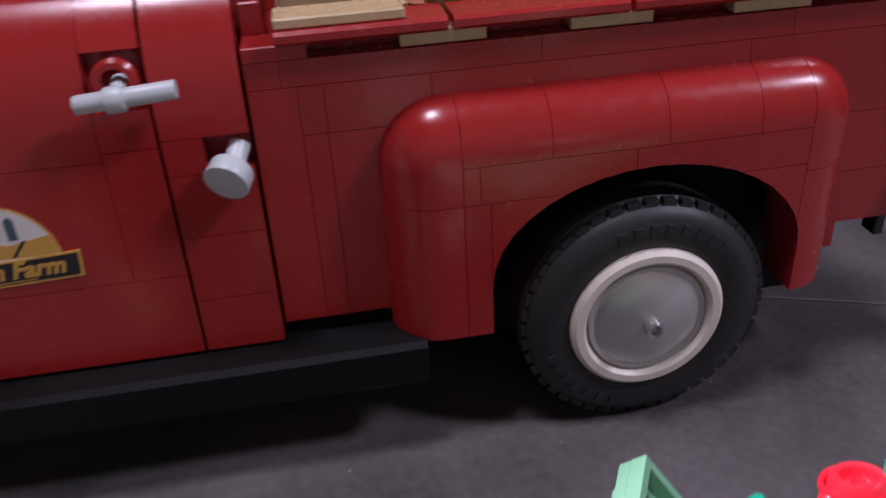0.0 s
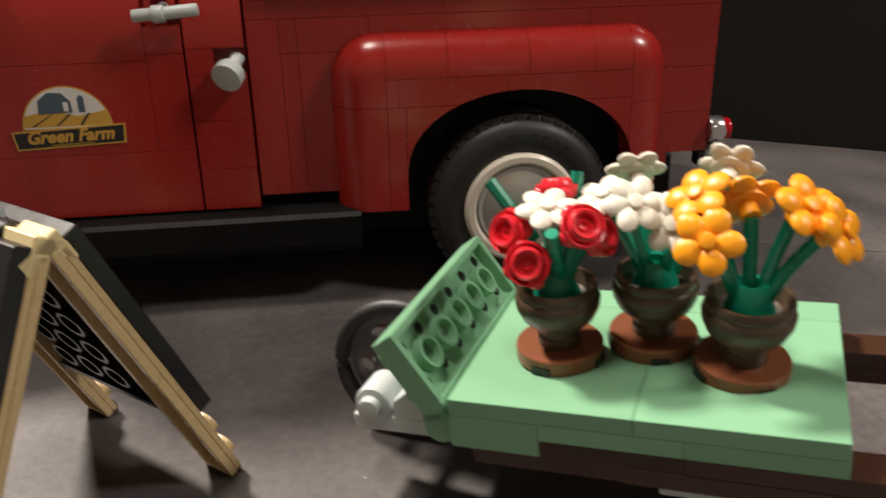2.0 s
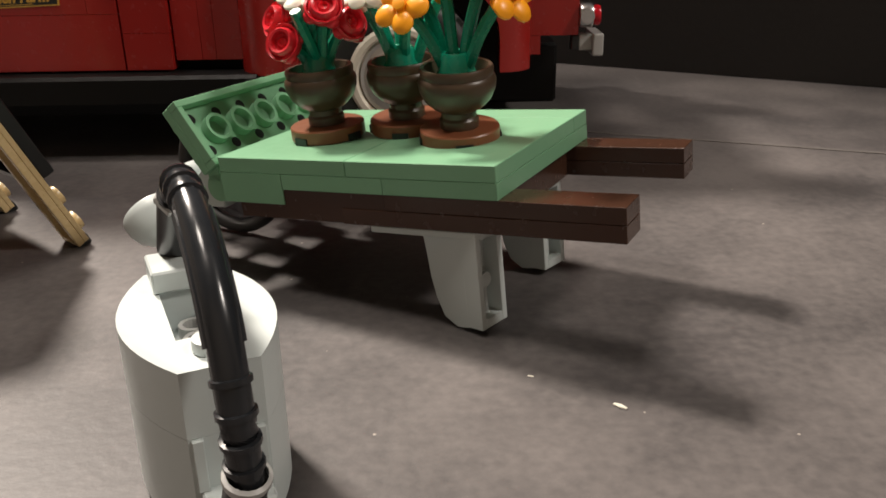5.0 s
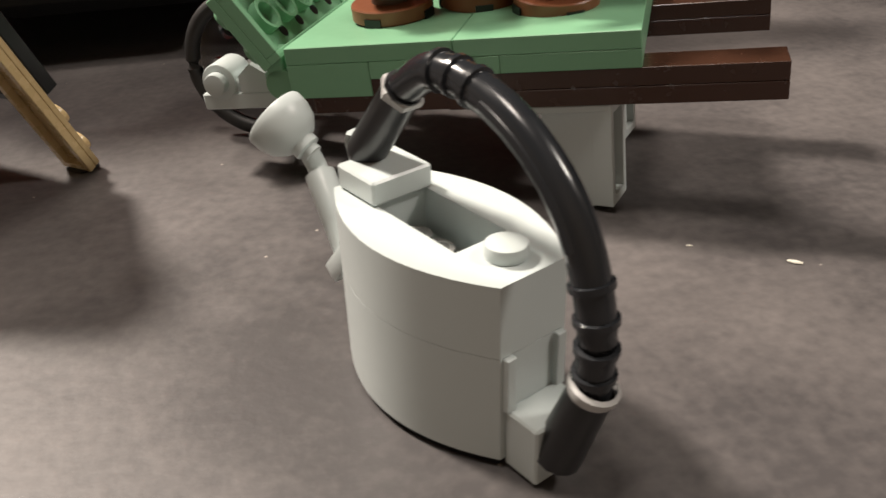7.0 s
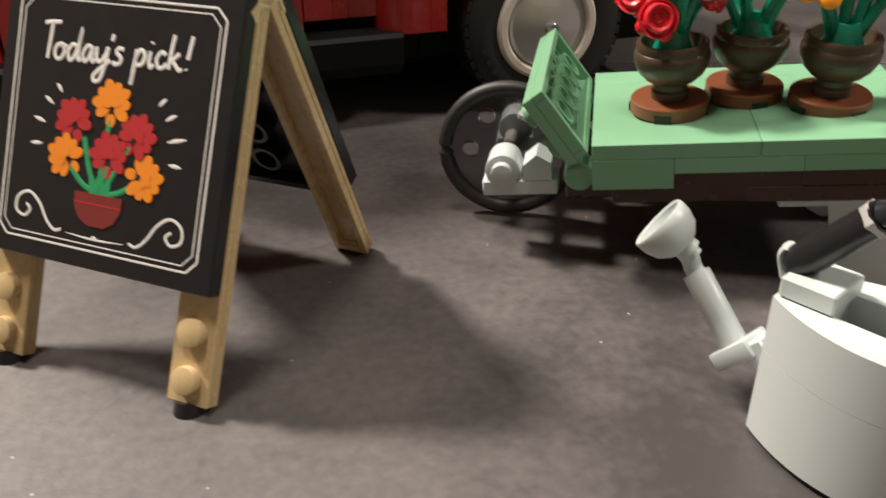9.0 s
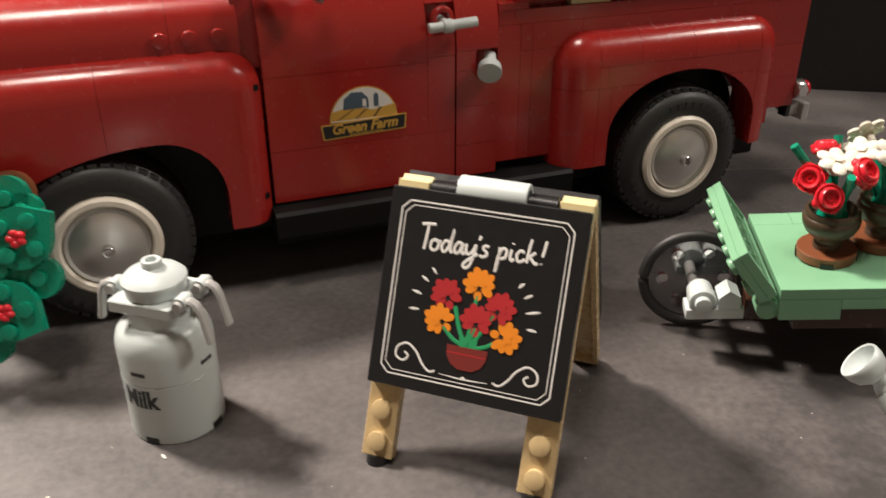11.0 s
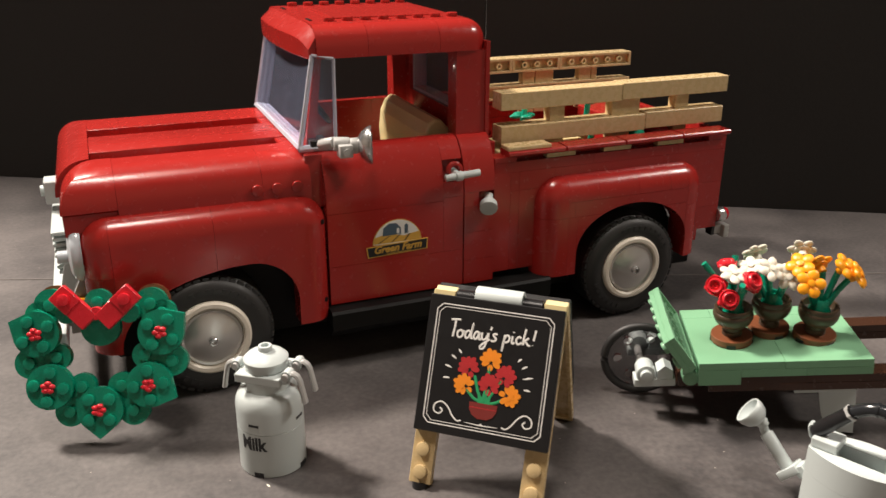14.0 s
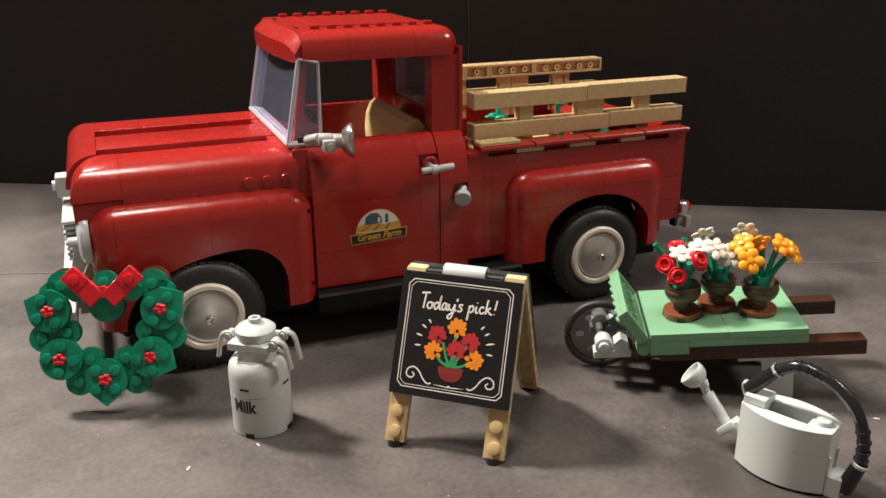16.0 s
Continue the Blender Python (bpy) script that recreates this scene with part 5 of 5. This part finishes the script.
lathe(bm, [(7.2, 37.7), (7.4, 37.9), (7.4, 40.2), (7.9, 40.4), (7.9, 41.3), (6.5, 42.6), (3.0, 43.9), (2.5, 44.0), (2.5, 45.4), (2.3, 45.7), (1.5, 45.7), (1.4, 44.4), (0, 44.4)], None, 40)
kp("lid", bm, WHITE, None, "white domed lid with a knob", True)
for a, off in ((143, 1.5), (-37, -4.4), (-37, 4.4)):
    m = pose(0, 0, 0, 0, 0, a) @ Matrix.Translation((0, off, 0))
    bm = B()
    box(bm, 7.6, 10.6, -2.0, 2.0, 35.0, 37.7, 0.3)
    tube(bm, [(10.2, -1.8, 38.2), (10.2, 1.8, 38.2)], 1.8, 14)
    for v in bm.verts:
        v.co = m @ v.co
    clip = kp("handle_clip", bm, WHITE, None, "", True)
    bm = B()
    tube(bm, [(10.2, 0, 38.3), (12.4, 0, 38.8), (13.8, 0, 38.0), (14.7, 0, 36.2), (16.4, 0, 28.2)], 0.85, 8, 1.6, (0, 1, 0))
    cyl(bm, (10.2, -3.0, 38.2), (0, 1, 0), 1.2, 6.0, seg=12)
    for v in bm.verts:
        v.co = m @ v.co
    kp("handle_lever", bm, GREY, clip, "light grey lever handle", True)
# uncut body: black blocks stand for the dark inside of its openings
for a in (-127, -40, 60, 150):
    for z, w, d in ((0.9, 3.6, 2.0), (20.6, 3.8, 0.9)):
        bm = B()
        m = pose(0, 0, 0, 0, 0, a + (-3 if z > 5 else 0)) @ Matrix.Translation((11.65, 0, z))
        bmesh.ops.create_cube(bm, size=1, matrix=m @ Matrix.Diagonal((0.9, w, d, 1)))
        kp("slot", bm, BLACK, body)
m = pose(0, 0, 0, 0, 0, -134 + 90) @ Matrix.Translation((0, -12.0, 13.2)) @ pose(0, 0, 0, 90, 0, 0)
words = letters("letters", "Milk", 7.0, m, INK_BLACK, body, offset=0.26, squeeze=0.80)
for v in words.data.vertices:
    x, y = v.co.x / MM, v.co.y / MM
    a = radians(-134 + 90)
    u, w = x * math.cos(a) + y * math.sin(a), -x * math.sin(a) + y * math.cos(a)
    th, r = u / 12.0, -w + 0.02
    u2, w2 = r * math.sin(th), -r * math.cos(th)
    v.co.x, v.co.y = (u2 * math.cos(a) - w2 * math.sin(a)) * MM, (u2 * math.sin(a) + w2 * math.cos(a)) * MM

# ---- wreath leaning on the front bumper ----
nrm = Vector((-0.305, -0.882, 0.358)).normalized()
side = Vector((0, 0, 1)).cross(nrm).normalized()
upv = nrm.cross(side)
wm = Matrix((side * 0.905, upv * 0.905, nrm * 0.905)).transposed().to_4x4()
wm.translation = Vector((-244.8, -5.9, 35.6)) * MM
wreath = thing("wreath", "green toy-brick holiday wreath with a red bow and red blossoms", "wreath", wm)
RAD = 26.0


def wp(name, bm, mat, parent=None, label="", smooth=False):
    return part(name, bm, mat, parent or wreath, label, smooth)


def leaf_outline(c, r, turn):
    """A round plate, or with a turn one that has a squared corner."""
    if turn is None:
        return [(c[0] + r * math.cos(radians(a)), c[1] + r * math.sin(radians(a))) for a in range(0, 360, 12)]
    pts = [(c[0] + r * math.cos(radians(a + turn)), c[1] + r * math.sin(radians(a + turn))) for a in range(45, 316, 15)]
    q = radians(turn)
    return pts + [(c[0] + r * 1.30 * math.cos(q), c[1] + r * 1.30 * math.sin(q))]


def small_plate(x, y, z, r, studs=True):
    bm = B()
    cyl(bm, (x, y, z), (0, 0, 1), r, 3.2, seg=24)
    link = wp("link_plate", bm, GREEN, None, "", True)
    if studs:
        bm = B()
        cyl(bm, (x, y, z + 3.2), (0, 0, 1), 2.45, 1.7, seg=16, bevel=0.2)
        wp("stud", bm, GREEN, link, "", True)


STEP = 360 / 7
for k, turn in ((0, 270), (1, -28), (2, 38), (-1, None), (-2, 155)):
    a = 270 + STEP * k
    c = (RAD * math.cos(radians(a)), RAD * math.sin(radians(a)))
    bm = B()
    prism(bm, leaf_outline(c, 9.5, turn), "z", 0, 3.2)
    plate = wp("leaf_plate", bm, GREEN, None, "green round leaf plate", True)
    for q in range(4):
        t = radians(a + 45 + 90 * q)
        bm = B()
        cyl(bm, (c[0] + 6.0 * math.cos(t), c[1] + 6.0 * math.sin(t), 3.2), (0, 0, 1), 2.45, 1.7, seg=16, bevel=0.2)
        wp("stud", bm, GREEN, plate, "", True)
    bm = B()
    for q in range(5):
        t = 2 * math.pi * q / 5 + k
        ball(bm, (c[0] + 1.7 * math.cos(t), c[1] + 1.7 * math.sin(t), 4.7), 1.5, 1.15, 1.1)
    cyl(bm, (c[0], c[1], 3.2), (0, 0, 1), 1.9, 2.0, seg=12)
    wp("blossom", bm, BRIGHT_RED, plate, "bright red blossom", True)
for k in (-1.5, -0.5, 0.5, 1.5):
    t = radians(270 + STEP * k)
    for rr, r in ((18.6, 5.6), (30.0, 6.4)):
        small_plate(rr * math.cos(t), rr * math.sin(t), -3.3, r)
for x, y, z, r in ((-20.6, 17.4, -3.3, 6.9), (20.6, 17.4, -3.3, 6.9), (-25.5, 13.5, -3.3, 5.6), (25.5, 13.5, -3.3, 5.6), (-13.0, 14.0, -0.1, 4.2), (12.5, 14.0, -0.1, 4.2), (0, 18.6, -0.2, 5.6)):
    small_plate(x, y, z, r, r > 5)
bm = B()
prism(bm, leaf_outline((-0.4, 8.2), 8.2, None), "z", -3.4, -0.3)
wp("leaf_plate", bm, GREEN, None, "", True)
bm = B()
box(bm, -23, 23, 12.6, 16.6, -6.6, -3.5, 0.2)
wp("back_bar", bm, GREEN)
for x in (-20.0, 20.4):
    bm = B()
    cyl(bm, (x, 18.6, -6.9), (0, 0, 1), 7.0, 3.2, seg=24)
    wp("back_plate", bm, RUST, None, "", True)
for s in (-1, 1):
    for k, (cx, cy, lift) in enumerate(((5.8, 13.8, 4.2), (12.2, 20.0, 5.0))):
        bm = B()
        box(bm, -4.7, 4.7, -4.2, 4.2, 0, 3.2, 0.25)
        cyl(bm, (0, 0, 3.2), (0, 0, 1), 2.45, 1.7 if k else 0.02, seg=18, bevel=0.2 if k else 0)
        mm = Matrix.Translation((s * cx + 0.3, cy, lift)) @ pose(0, 0, 0, 0, 0, s * 44)
        for v in bm.verts:
            v.co = mm @ v.co
        wp("bow_plate", bm, BRIGHT_RED, None, "bright red bow plate", True)
bm = B()
cyl(bm, (0.3, 14.2, -0.2), (0, 0, 1), 2.8, 7.4, seg=16, bevel=0.3)
wp("bow_knot", bm, BRIGHT_RED)

# ---- crumbs on the floor ----
for k, (x, y, s) in enumerate(((41.6, -144.0, 1.1), (-117.5, -164, 0.7), (-223, -72, 1.2), (-196, -66, 0.9), (28, -134, 0.5), (60, -60, 0.6), (-88, -150, 0.6), (-130, -190, 0.6))):
    bm = B()
    ball(bm, (0, 0, 0), s * 1.3, s * 0.45, s * 0.22, None, 6, 4)
    ob = part("crumb", bm, PETAL)
    ob.matrix_world = pose(x * MM, y * MM, 0.00018 * s, 0, 0, 50 * k - 40)
    tagged(ob, "tiny pale crumb lying on the card floor", "crumb", "crumbs on the floor")
